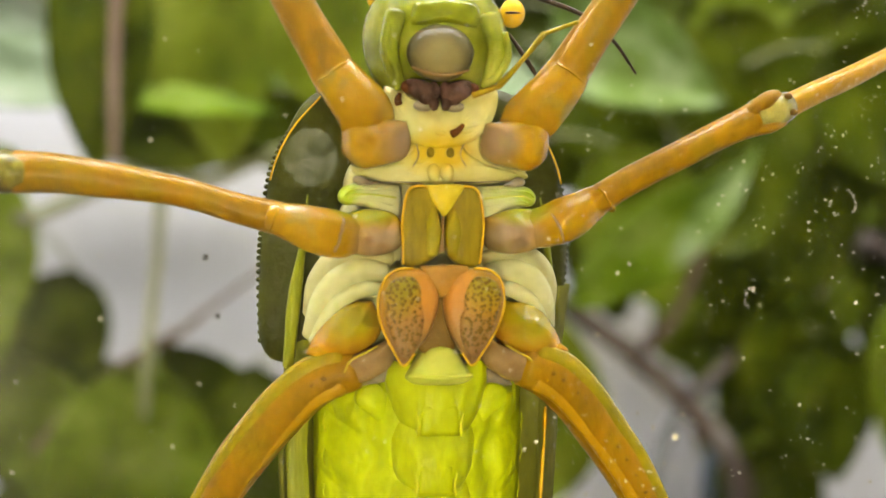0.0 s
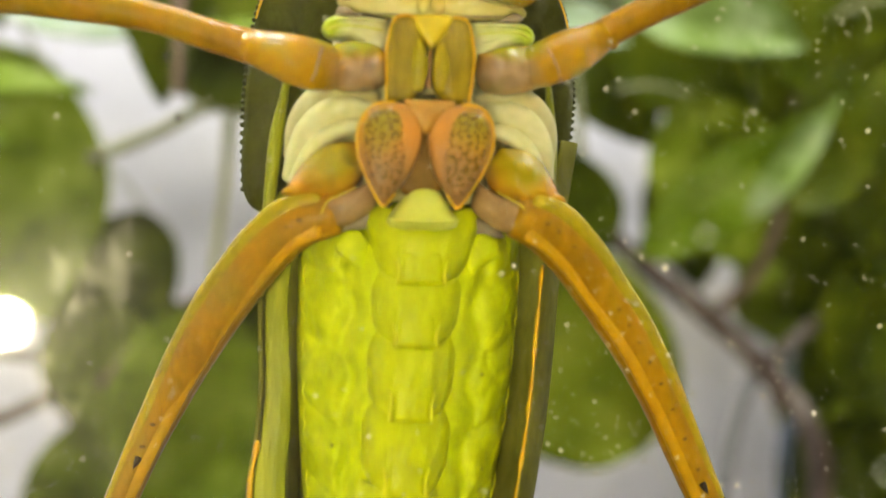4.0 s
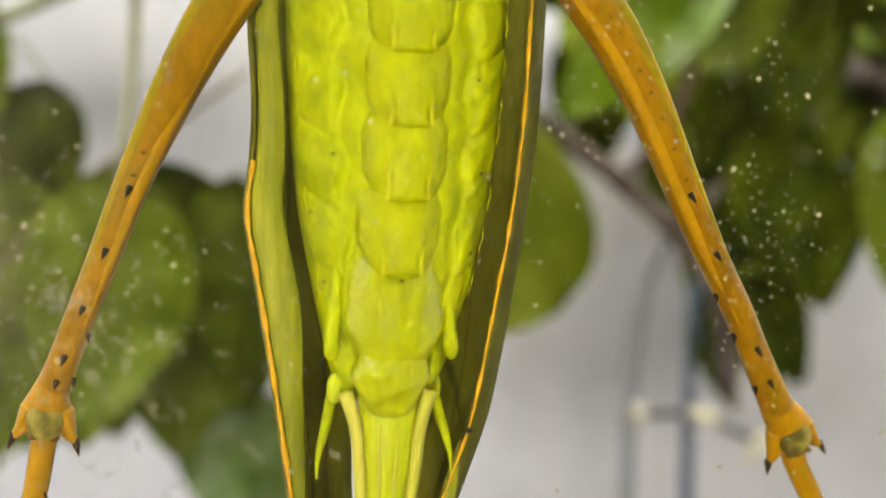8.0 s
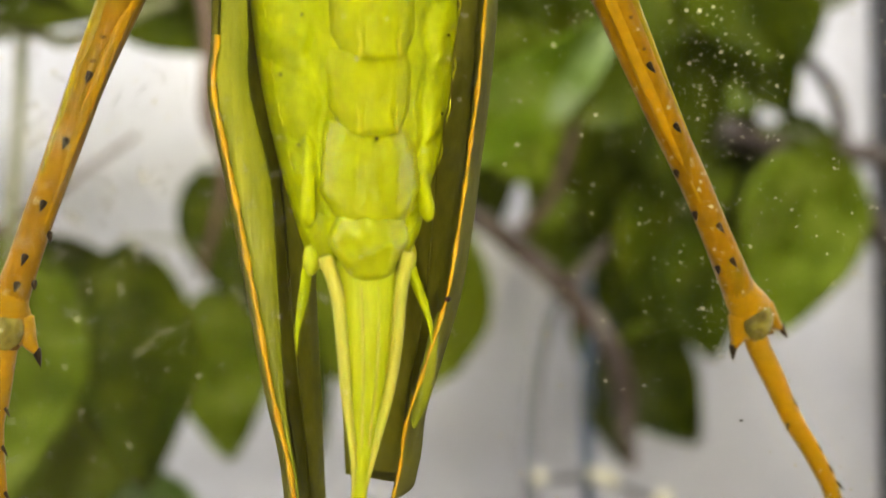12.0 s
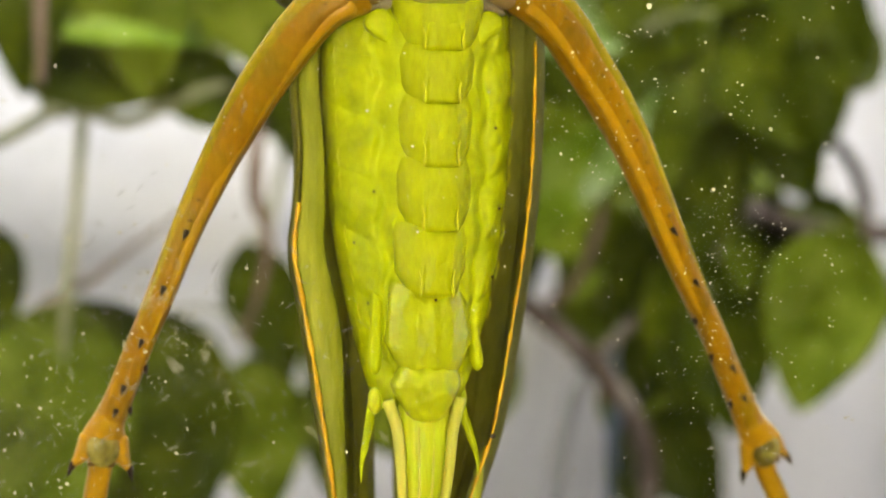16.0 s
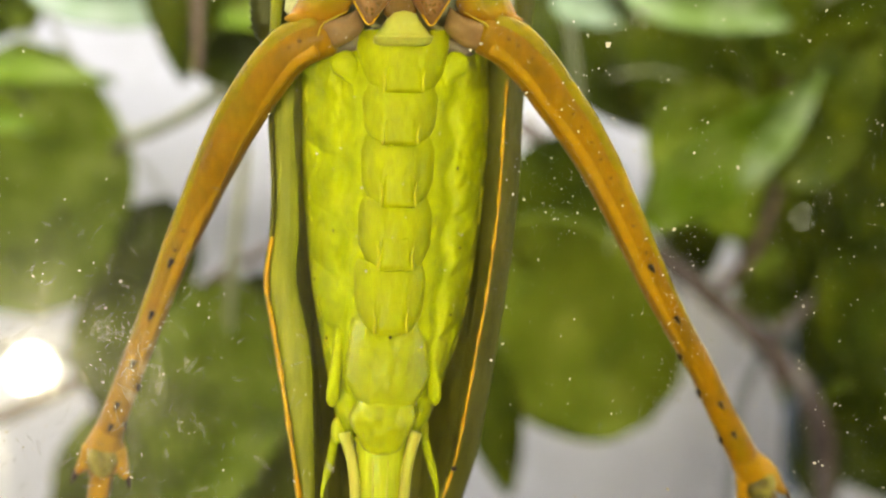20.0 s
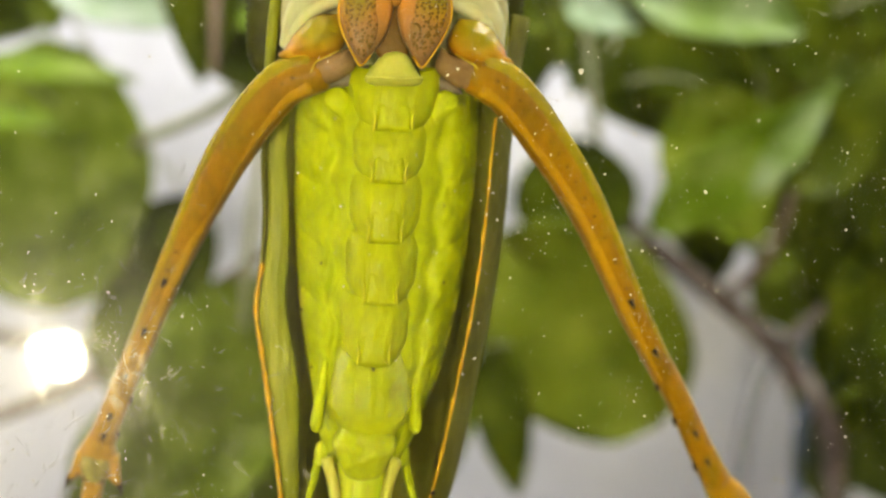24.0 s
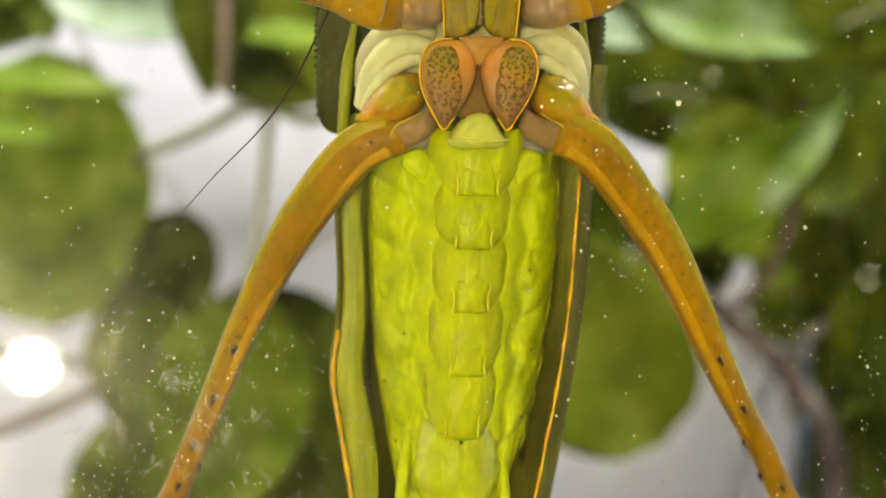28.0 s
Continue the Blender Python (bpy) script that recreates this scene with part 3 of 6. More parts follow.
def wing_sheet(rim, fold, back, n=60):
    """A fore wing: rows of z with the rim, the fold and the far edge on the animal's back, as x and y."""
    bm = bmesh.new()
    r, f, b = spline(rim, n), spline(fold, n), spline(back, n)
    loops = []
    for i in range(n):
        a, c, d = Vector(r[i]), Vector(f[i]), Vector(b[i])
        front = []
        for k in range(13):
            u = k / 12
            q = a * (1 - u) ** 2 + c * (2 * u * (1 - u)) + d * u * u
            q.y += 0.02 * noise.noise(Vector((u * 5, i * 0.2, 1.5)))
            front.append(q)
        rear = [q + Vector((0.035 if a.x > 0 else -0.035, 0.03, 0)) for q in reversed(front)]
        loops.append([Vector(C(*q)) * CM for q in front + rear])
    rings_to_mesh(bm, loops)
    return bm


def joint_ring(parent, x, y, z, dx, dz, r, mat, seed):
    """A thin crumpled ring of skin round a joint; dx, dz: the limb's direction."""
    d = Vector((dx, 0, dz)).normalized()
    side = d.cross(Vector((0, 1, 0)))
    rows = []
    for k in range(17):
        a = -0.15 * math.pi + 1.3 * math.pi * k / 16
        w = noise.noise(Vector((k * 0.7, seed, 0)))
        q = Vector((x, y, z)) + side * (r * math.cos(a)) - Vector((0, r * 0.93 * math.sin(a), 0)) + d * (0.022 * w)
        rows.append((*q, 0.012 + 0.006 * w, 0.012))
    return part("joint_ring", tube(L(rows), 7, 40, 0.3), mat, parent)


def teeth_on(leg, rows):
    """A row of fine teeth along the upper edge of a limb: rows of x, y, z, half width."""
    s = spline(rows, 36)
    for i in range(35):
        p, q = Vector(s[i][:3]), Vector(s[i + 1][:3])
        d = (q - p).normalized()
        up = Vector((-d.z, 0, d.x))
        p = p + (up if up.z > 0 else -up) * (s[i][3] * 0.97)
        part("tooth", sphere(C(p.x, p.y, p.z), 0.018, 0.02, 0.014, u=6, v=4), M_FEMUR, leg)


def build_katydid():
    bug = thing("katydid", "large green katydid with amber legs clinging belly-first behind the glass pane", "insect")

    # belly
    belly = part("belly", belly_skin(), M_BELLY, bug, "soft lime-green belly with pillowed, creased flanks")
    for z1, z0, w1, w0, mx, y in ((2.80, 2.29, 0.50, 0.40, 0.085, 0.50), (2.28, 1.77, 0.40, 0.36, 0.06, 0.47), (1.77, 1.15, 0.385, 0.35, 0.05, 0.46),
                                  (1.16, 0.55, 0.37, 0.35, 0.035, 0.44), (0.55, -0.05, 0.37, 0.33, 0.0, 0.43), (-0.03, -0.84, 0.36, 0.42, -0.01, 0.45)):
        pl = part("belly_plate", belly_plate(z1, z0, w1, w0, mx, y), M_PLATE if z0 > -0.5 else M_TIP, bug, "yellow-green belly plate with two ridges")
        h = z1 - z0
        if z0 > -0.5:
            lip = [(mx + u * w0 * 0.95, y - 0.005 + 0.09 * u * u, z0 - 0.002 + (h + 0.15) * 0.44 * abs(u) ** 2.6, 0.011 * (0.85 - abs(u)), 0.016) for u in np.linspace(-0.72, 0.72, 15)]
            part("plate_lip", tube(L(lip), 7, 30), M_HIGHLIGHT, pl, "thin lower lip, coloured pale for its highlight")
            fw = w0 * 0.44
            part("plate_field", plate([C(mx + x * fw, 0, z0 + h * q)[::2] for x, q in ((-0.9, 0.14), (0.9, 0.14), (1.0, 0.22), (0.98, 0.50), (0.92, 0.66), (0.5, 0.70), (-0.5, 0.70), (-0.92, 0.66), (-0.98, 0.50), (-1.0, 0.22))], Y(y - 0.052), 0.038, 0.03, 6, 44, 0.35), M_PLATE, pl, "raised square field of the plate")
        for sx in (-1, 1) if z0 > -0.5 else ():
            rx = mx + sx * w0 * 0.46
            part("plate_ridge", tube(L([(rx + sx * 0.015, y - 0.072, z0 + h * 0.54, 0.006, 0.010), (rx - sx * 0.006, y - 0.082, z0 + h * 0.36, 0.013, 0.018), (rx, y - 0.084, z0 + h * 0.22, 0.015, 0.020), (rx + sx * 0.004, y - 0.068, z0 + h * 0.14, 0.006, 0.008)]), 8, 14),
                 M_HIGHLIGHT, pl, "low ridge, coloured bright for its highlight")
    part("belly_mark", sphere(C(0, 0.40, 0.0), 0.016, 0.012, 0.016, u=8, v=6), M_DARK, belly)
    for x, z in ((-0.55, 1.02), (0.62, 1.62), (-0.72, 0.55), (0.66, 0.85), (-0.6, -0.02), (0.58, 0.2), (0.1, 1.38)):
        part("pore", sphere(C(x, 0.42 + 0.34 * abs(x) ** 1.6, z), 0.012, 0.03, 0.014, u=7, v=5), M_DARK, belly)
    part("belly_crown", plate(P([(0.0, 3.15), (0.12, 3.11), (0.24, 2.94), (0.275, 2.85), (0.16, 2.80), (-0.16, 2.80), (-0.275, 2.85), (-0.24, 2.94), (-0.12, 3.11)], 1, 0.07),
                              Y(0.46), 0.13, 0.15, 8, 48), M_PALE, bug, "pale green rounded first belly plate")
    part("belly_fold", tube(L([(-0.2, 0.40, 2.885, 0.016, 0.02), (0.07, 0.34, 2.87, 0.022, 0.03), (0.34, 0.40, 2.885, 0.016, 0.02)]), 8, 20), M_PALE, belly)
    for sx in (-1, 1):
        part("belly_knob", plate(P([(0.40, 2.70), (0.5, 2.79), (0.64, 2.74), (0.66, 2.62), (0.54, 2.52), (0.42, 2.44), (0.38, 2.55)], sx, 0.06), Y(0.685), 0.045, 0.15, 7, 36, 0.8), M_BELLY, bug, "small bright bulge beside the first belly plates")
        line = spline(BELLY, 120)
        for k in range(9):  # short bright dashes that paint wet glints on the steep flank
            i0 = 16 + 8 * k + (3 * k * k) % 5
            fold = [(mx + sx * hw * (0.93 + 0.008 * (i % 3)), y0 + (y1 - y0) * 0.60 - 0.05, z, 0.004 + 0.003 * (i % 2), 0.008) for i, (z, hw, mx, y0, y1) in enumerate(line[i0 : i0 + 5])]
            part("flank_glint", tube(L(fold), 6, 14, 0.4), M_HIGHLIGHT, belly, "short pale dash painting a wet glint on the flank")
        part("side_nub", tube(L([(sx * 0.43 - 0.03, 0.86, 0.1, 0.05, 0.05), (sx * 0.455 - 0.03, 0.78, -0.2, 0.055, 0.07), (sx * 0.475 - 0.035, 0.70, -0.45, 0.06, 0.08), (sx * 0.485 - 0.04, 0.63, -0.60, 0.066, 0.08), (sx * 0.49 - 0.04, 0.61, -0.68, 0.056, 0.06), (sx * 0.492 - 0.04, 0.63, -0.73, 0.02, 0.02)]), 12, 16),
             M_BELLY, bug, "blunt green knob beside the belly tip")
        part("cercus_root", sphere(C(sx * 0.41 - 0.06, 0.90, -1.02), 0.07, 0.10, 0.13), M_OVI, bug, "pale skin bulge beside the belly tip")
        part("cercus", tube(L([(sx * 0.43 - 0.06, 0.98, -1.02, 0.035, 0.035), (sx * 0.46 - 0.06, 0.93, -1.22, 0.045, 0.04), (sx * 0.515 - 0.06, 0.87, -1.42, 0.038, 0.035), (sx * 0.555 - 0.065, 0.83, -1.58, 0.022, 0.02),
                               (sx * 0.565 - 0.07, 0.80, -1.74, 0.005, 0.005)]), 12, 26), M_BELLY, bug, "pointed green cercus")
    part("subgenital_plate", plate(P([(-0.24, -0.66), (0.0, -0.60), (0.24, -0.66), (0.32, -0.84), (0.25, -1.02), (0.16, -1.17), (0.0, -1.22), (-0.16, -1.17), (-0.25, -1.02), (-0.32, -0.84)], 1, -0.05),
                                   Y(0.52), 0.17, 0.25, 11, 56, 0.7, 0.035), M_TIP, bug, "glossy bulging plate over the belly tip")
    # egg-laying blade
    blade = part("ovipositor", tube(L([(-0.06, 0.62, -1.05, 0.25, 0.12), (-0.07, 0.60, -1.5, 0.2, 0.12), (-0.1, 0.64, -2.0, 0.15, 0.10), (-0.14, 0.72, -2.5, 0.09, 0.08),
                                       (-0.18, 0.85, -3.0, 0.06, 0.06), (-0.2, 1.0, -3.35, 0.015, 0.02)]), 16, 40), M_OVI, bug, "long tapering yellow-green egg-laying blade")
    for sx in (-1, 1):
        part("blade_edge", tube(L([(-0.07 + sx * 0.34, 0.56, -1.0, 0.06, 0.06), (-0.07 + sx * 0.26, 0.54, -1.3, 0.055, 0.06), (-0.08 + sx * 0.22, 0.56, -1.7, 0.05, 0.06),
                                   (-0.11 + sx * 0.17, 0.60, -2.1, 0.045, 0.05), (-0.15 + sx * 0.08, 0.70, -2.6, 0.03, 0.04), (-0.19 + sx * 0.03, 0.85, -3.05, 0.01, 0.01)]), 10, 36),
             M_OVI_PALE, blade, "pale cream edge of the blade")
        part("blade_ridge", tube(L([(-0.07 + sx * 0.07, 0.50, -1.25, 0.012, 0.012), (-0.09 + sx * 0.06, 0.50, -1.8, 0.012, 0.012), (-0.14 + sx * 0.03, 0.62, -2.5, 0.01, 0.01)]), 7, 20),
             M_OVI_PALE, blade)

    # breast
    part("breast", plate([C(x, 0, z)[::2] for x, z in ((-0.92, 2.95), (0.98, 2.95), (1.04, 3.5), (0.92, 4.2), (0.82, 4.45), (0.80, 4.75), (0.5, 5.15), (0.05, 5.25), (-0.42, 5.15), (-0.70, 4.75), (-0.72, 4.45), (-0.80, 4.2), (-0.94, 3.5))],
                         Y(1.0), 0.22, 0.6, 9, 60, 0.5, 0.04), M_SKIN, bug, "cream-white folded skin of the breast")
    for x, y, z, r in ((-0.80, 0.42, 4.04, 0.07), (-0.84, 0.40, 4.14, 0.05), (1.03, 0.40, 4.22, 0.08), (1.0, 0.38, 4.12, 0.05)):
        part("joint_skin", sphere(C(x, y, z), r * 0.7, r * 0.6, r, u=12, v=8), M_GRIP, bug)
    part("throat_skin", plate(P([(-0.66, 4.66), (0.66, 4.66), (0.74, 4.8), (0.5, 5.1), (0.3, 5.3), (-0.3, 5.3), (-0.5, 5.1), (-0.74, 4.8)], 1), Y(0.70), 0.04, 0.25, 7, 48, 0.5, 0.02), M_CREAM, bug, "pale yellow skin between the front hips")
    part("throat_plate", plate(P([(0.0, 5.22), (0.16, 5.1), (0.24, 4.95), (0.42, 4.82), (0.66, 4.75), (0.68, 4.69), (0.3, 4.61), (-0.3, 4.61), (-0.68, 4.69), (-0.66, 4.75), (-0.42, 4.82), (-0.24, 4.95), (-0.16, 5.1)], 1),
                               Y(0.655), 0.045, 0.2, 8, 60, 0.5, 0.03), M_CREAM, bug, "pale yellow throat plate")
    for rows in ([(-0.58, 4.615), (-0.3, 4.63), (-0.12, 4.62)], [(0.16, 4.63), (0.4, 4.64), (0.70, 4.66)], [(-0.30, 5.20), (-0.1, 5.10), (0.12, 5.07), (0.3, 5.10), (0.42, 5.20)], [(-0.17, 5.02), (-0.15, 4.9), (-0.20, 4.78)], [(0.25, 5.04), (0.21, 4.92), (0.26, 4.80)]):
        part("throat_crease", tube(L([(x, 0.622, z, 0.006, 0.012) for x, z in rows]), 6, 20, 0.5), M_GRIP, bug)
    for sx in (-1, 1):
        part("throat_pit", sphere(C(0.035 + sx * 0.085, 0.600, 4.935), 0.036, 0.03, 0.045, u=10, v=8), M_MESO, bug, "small brown pit")
        part("throat_knob", sphere(C(0.04 + sx * 0.058, 0.615, 4.73), 0.058, 0.05, 0.08), M_CREAM, bug)
        part("shoulder_skin", plate(P([(0.34, 4.60), (0.58, 4.62), (0.78, 4.60), (0.86, 4.50), (0.82, 4.40), (0.66, 4.38), (0.48, 4.28), (0.33, 4.18), (0.31, 4.40)], sx), Y(0.70), 0.11, 0.2, 8, 44, 0.45), M_SHOULDER, bug,
             "pale green rounded skin fold")
        for k in range(3):
            arc = [(0.36 + 0.02 * k, 4.545 - 0.075 * k), (0.56, 4.56 - 0.065 * k), (0.74 - 0.02 * k, 4.55 - 0.05 * k), (0.82 - 0.03 * k, 4.49 - 0.03 * k)]
            part("shoulder_crease", tube(L([(0.04 + sx * x, 0.600, z, 0.010, 0.012) for x, z in arc]), 7, 20, 0.2), M_PALE if k == 1 else M_SHOULDER, bug)
        for rows, mat, tint in (([(0.40, 0.79, 3.86, 0.06), (0.66, 0.79, 3.88, 0.11), (0.86, 0.81, 3.81, 0.13), (0.99, 0.88, 3.62, 0.12), (1.05, 0.98, 3.36, 0.07)], M_SKIN, "whitish skin fold behind the middle hip"),
                                ([(0.44, 0.76, 3.74, 0.08), (0.66, 0.75, 3.75, 0.13), (0.83, 0.76, 3.66, 0.14), (0.96, 0.81, 3.46, 0.12), (1.05, 0.92, 3.18, 0.07)], M_SHOULDER, "whitish skin fold over the hind leg"),
                                ([(0.46, 0.70, 3.60, 0.05), (0.64, 0.675, 3.60, 0.07), (0.81, 0.675, 3.51, 0.07), (0.93, 0.72, 3.36, 0.06), (1.03, 0.82, 3.14, 0.04)], M_SHOULDER, "pale green skin fold above the hip")):
            part("skin_fold", tube(L([(0.05 + sx * x, y, z, r, r * 0.9) for x, y, z, r in rows]), 14, 30, 0.05, sx), mat, bug, tint)
        part("soft_joint", tube(L([(0.04 + sx * 0.56, 0.66, 4.61, 0.01, 0.02), (0.04 + sx * 0.62, 0.64, 4.625, 0.025, 0.03), (0.04 + sx * 0.68, 0.64, 4.645, 0.045, 0.04), (0.04 + sx * 0.73, 0.68, 4.65, 0.03, 0.03)]), 10, 14, 0.3), M_GRIP, bug, "grey wrinkled joint skin")
        part("soft_joint", plate(P([(0.20, 3.02), (0.36, 2.98), (0.62, 2.86), (0.72, 2.76), (0.5, 2.78), (0.3, 2.84)], sx), Y(0.72), 0.06, 0.1, 5, 30), M_GRIP, bug)

    # sternal lobes
    part("breast_wedge", plate(P([(-0.15, 4.60), (0.15, 4.60), (0.12, 4.47), (0.02, 4.30), (-0.02, 4.30), (-0.12, 4.47)], 1), Y(0.405), 0.03, 0.1, 7, 36), M_YELLOW, bug, "yellow wedge between the lobes")
    part("breast_seam", tube(L([(0.035, 0.44, 4.3, 0.012, 0.02), (0.03, 0.44, 4.05, 0.018, 0.02), (0.03, 0.46, 3.93, 0.03, 0.02)]), 7, 12), M_MAUVE, bug)
    part("breast_bridge", plate(P([(-0.2, 3.81), (0.2, 3.81), (0.13, 3.69), (0.03, 3.56), (-0.03, 3.56), (-0.13, 3.69)], 1, 0.035), Y(0.315), 0.04, 0.1, 6, 40), M_LOBE_IN, bug, "salmon-pink bridge between the hind lobes")
    # dark brown sheet puts the shade of the gap into colour
    part("slit_shade", plate(P([(-0.05, 3.8), (0.05, 3.8), (0.09, 3.4), (0.16, 3.12), (0.0, 3.05), (-0.16, 3.12), (-0.09, 3.4)], 1, 0.035), Y(0.42), 0.01, 0.1, 5, 36), M_LEGMARK, bug, "dark plate standing in for the shade between the lobes")
    for sx in (-1, 1):
        lobe(bug, "middle_lobe", [(0.06, 4.42), (0.11, 4.56), (0.20, 4.59), (0.30, 4.53), (0.345, 4.25), (0.34, 4.05), (0.325, 3.82), (0.22, 3.79), (0.13, 3.82), (0.03, 3.94), (0.025, 4.25)],
             sx, 0.44, 0.05, M_MESO, "olive sternal lobe with an orange rim", 0.035, 0.35, (1, 7))
        part("lobe_ridge", tube(L([(0.035 + sx * 0.10, 0.43, 4.36, 0.03, 0.03), (0.035 + sx * 0.085, 0.40, 4.14, 0.068, 0.035), (0.035 + sx * 0.09, 0.42, 3.90, 0.05, 0.03)]), 10, 14), M_OLIVE, bug)
        lb = lobe(bug, "hind_lobe", [(0.13, 3.77), (0.26, 3.79), (0.38, 3.78), (0.48, 3.71), (0.53, 3.57), (0.525, 3.42), (0.47, 3.26), (0.38, 3.10), (0.29, 2.98), (0.20, 3.08), (0.10, 3.22), (0.04, 3.38), (0.02, 3.52), (0.05, 3.66)],
                  sx, 0.33, 0.09, M_LOBE, "heart-shaped amber lobe with dark pits and a bright rim", 0.035, 0.3, (1, 10))
        part("pitted_field", plate(P([(0.37, 3.72), (0.26, 3.72), (0.19, 3.62), (0.17, 3.48), (0.15, 3.34), (0.18, 3.18), (0.28, 3.05), (0.40, 3.19), (0.47, 3.40), (0.495, 3.56), (0.45, 3.67)], sx, 0.035), Y(0.248), 0.03, 0.05, 6, 44, 0.5, 0.006), M_PITTED, lb, "olive-brown field full of dark pits")

    # front legs
    for sx, fem, tro, cox in ((-1, [(-1.45, 0.55, 6.6, 0.16, 0.16), (-1.26, 0.5, 6.22, 0.165, 0.16), (-1.1, 0.47, 5.93, 0.175, 0.16), (-0.95, 0.45, 5.68, 0.19, 0.165), (-0.85, 0.47, 5.50, 0.195, 0.17)],
                               [(-1.0, 0.47, 5.76, 0.13, 0.13), (-0.90, 0.45, 5.59, 0.195, 0.165), (-0.78, 0.44, 5.44, 0.215, 0.18), (-0.66, 0.46, 5.30, 0.235, 0.18), (-0.60, 0.57, 5.20, 0.24, 0.17), (-0.56, 0.80, 5.06, 0.2, 0.15)], None),
                              (1, [(1.8, 0.55, 6.65, 0.16, 0.16), (1.57, 0.5, 6.33, 0.165, 0.16), (1.28, 0.47, 5.91, 0.175, 0.16), (1.06, 0.45, 5.57, 0.195, 0.17)],
                               [(1.20, 0.47, 5.78, 0.13, 0.13), (1.10, 0.45, 5.62, 0.195, 0.165), (0.98, 0.44, 5.46, 0.215, 0.18), (0.85, 0.46, 5.31, 0.235, 0.18), (0.79, 0.57, 5.21, 0.24, 0.17), (0.75, 0.80, 5.07, 0.2, 0.15)], None)):
        leg = part("front_leg", tube(L(fem), 18, 36, 0.02), M_FEMUR, bug, "amber front leg")
        q = tro[1]
        joint_ring(leg, q[0], q[1], q[2], tro[0][0] - tro[2][0], tro[0][2] - tro[2][2], 0.18, M_COXA, sx)
        part("trochanter", tube(L(tro), 20, 30, 0.08), M_COXA, leg, "glossy olive-yellow upper joint")
        part("coxa", plate(P([(0.34, 5.20), (0.60, 5.23), (0.86, 5.23), (0.885, 5.02), (0.86, 4.88), (0.74, 4.76), (0.56, 4.78), (0.36, 4.86), (0.30, 5.02)], sx, 0.075), Y(0.50), 0.18, 0.3, 10, 48, 0.42, 0.035), M_COXA, leg,
             "glossy amber hip of the front leg")

    # middle legs
    leg = part("middle_leg", tube(L([(-3.47, 0.72, 4.68, 0.18, 0.17), (-3.06, 0.68, 4.66, 0.165, 0.16), (-2.18, 0.62, 4.51, 0.125, 0.13), (-1.65, 0.60, 4.34, 0.13, 0.13), (-1.09, 0.55, 4.18, 0.155, 0.15)]), 18, 56, 0.03), M_FEMUR, bug,
               "amber middle leg with a fine saw edge")
    part("knee", tube(L([(-3.67, 0.76, 4.68, 0.16, 0.16), (-3.52, 0.71, 4.68, 0.18, 0.175), (-3.36, 0.68, 4.67, 0.12, 0.165)]), 16, 16), M_KNEE, leg, "glassy knee")
    for dz in (-0.09, 0.09):
        part("knee_patch", sphere(C(-3.63, 0.60, 4.68 + dz), 0.035, 0.02, 0.03), M_LEGMARK, leg)
    part("shin", tube(L([(-3.65, 0.78, 4.68, 0.14, 0.14), (-4.29, 1.00, 4.66, 0.12, 0.12), (-5.21, 1.50, 4.6, 0.1, 0.1)]), 14, 20), M_FEMUR, leg)
    part("trochanter", tube(L([(-1.41, 0.55, 4.27, 0.12, 0.12), (-1.22, 0.51, 4.21, 0.165, 0.15), (-1.02, 0.46, 4.14, 0.195, 0.175), (-0.84, 0.50, 4.10, 0.195, 0.17), (-0.70, 0.62, 4.09, 0.17, 0.15)]), 20, 30, 0.08), M_COXA, leg, "glossy olive-yellow upper joint")
    part("coxa", plate([C(x, 0, z)[::2] for x, z in ((-0.80, 4.28), (-0.6, 4.36), (-0.36, 4.32), (-0.27, 4.15), (-0.30, 3.96), (-0.48, 3.88), (-0.70, 3.90), (-0.82, 4.06))], Y(0.6), 0.20, 0.3, 10, 48, 0.45, 0.05),
         M_COXA, leg, "glossy olive and mauve hip of the middle leg")
    teeth_on(leg, [(-3.06, 0.68, 4.66, 0.165), (-2.18, 0.62, 4.51, 0.125), (-1.65, 0.60, 4.34, 0.13), (-1.32, 0.57, 4.25, 0.14)])
    leg = part("middle_leg", tube(L([(1.17, 0.43, 4.33, 0.155, 0.15), (1.36, 0.42, 4.46, 0.13, 0.13), (1.64, 0.43, 4.66, 0.125, 0.13), (2.12, 0.46, 4.95, 0.125, 0.13), (2.60, 0.52, 5.19, 0.13, 0.13), (2.92, 0.58, 5.32, 0.165, 0.15)]), 18, 56, 0.03),
               M_FEMUR, bug, "amber middle leg with a fine saw edge")
    part("knee", tube(L([(2.83, 0.54, 5.31, 0.15, 0.14), (3.01, 0.58, 5.36, 0.165, 0.16), (3.17, 0.64, 5.42, 0.13, 0.13)]), 16, 16), M_KNEE, leg, "glassy knee")
    for dx, dz in ((0.0, 0.10), (0.05, -0.04)):
        part("knee_patch", sphere(C(3.11 + dx, 0.47, 5.39 + dz), 0.04, 0.02, 0.028), M_LEGMARK, leg)
    part("knee_cap", tube(L([(2.72, 0.51, 5.30, 0.05, 0.06), (2.88, 0.47, 5.43, 0.075, 0.09), (2.99, 0.50, 5.50, 0.05, 0.06), (3.05, 0.53, 5.51, 0.02, 0.03)]), 10, 14), M_FEMUR, leg)
    part("knee_cap", tube(L([(2.77, 0.52, 5.20, 0.05, 0.06), (2.94, 0.49, 5.22, 0.06, 0.07), (3.10, 0.53, 5.26, 0.03, 0.04)]), 10, 14), M_FEMUR, leg)
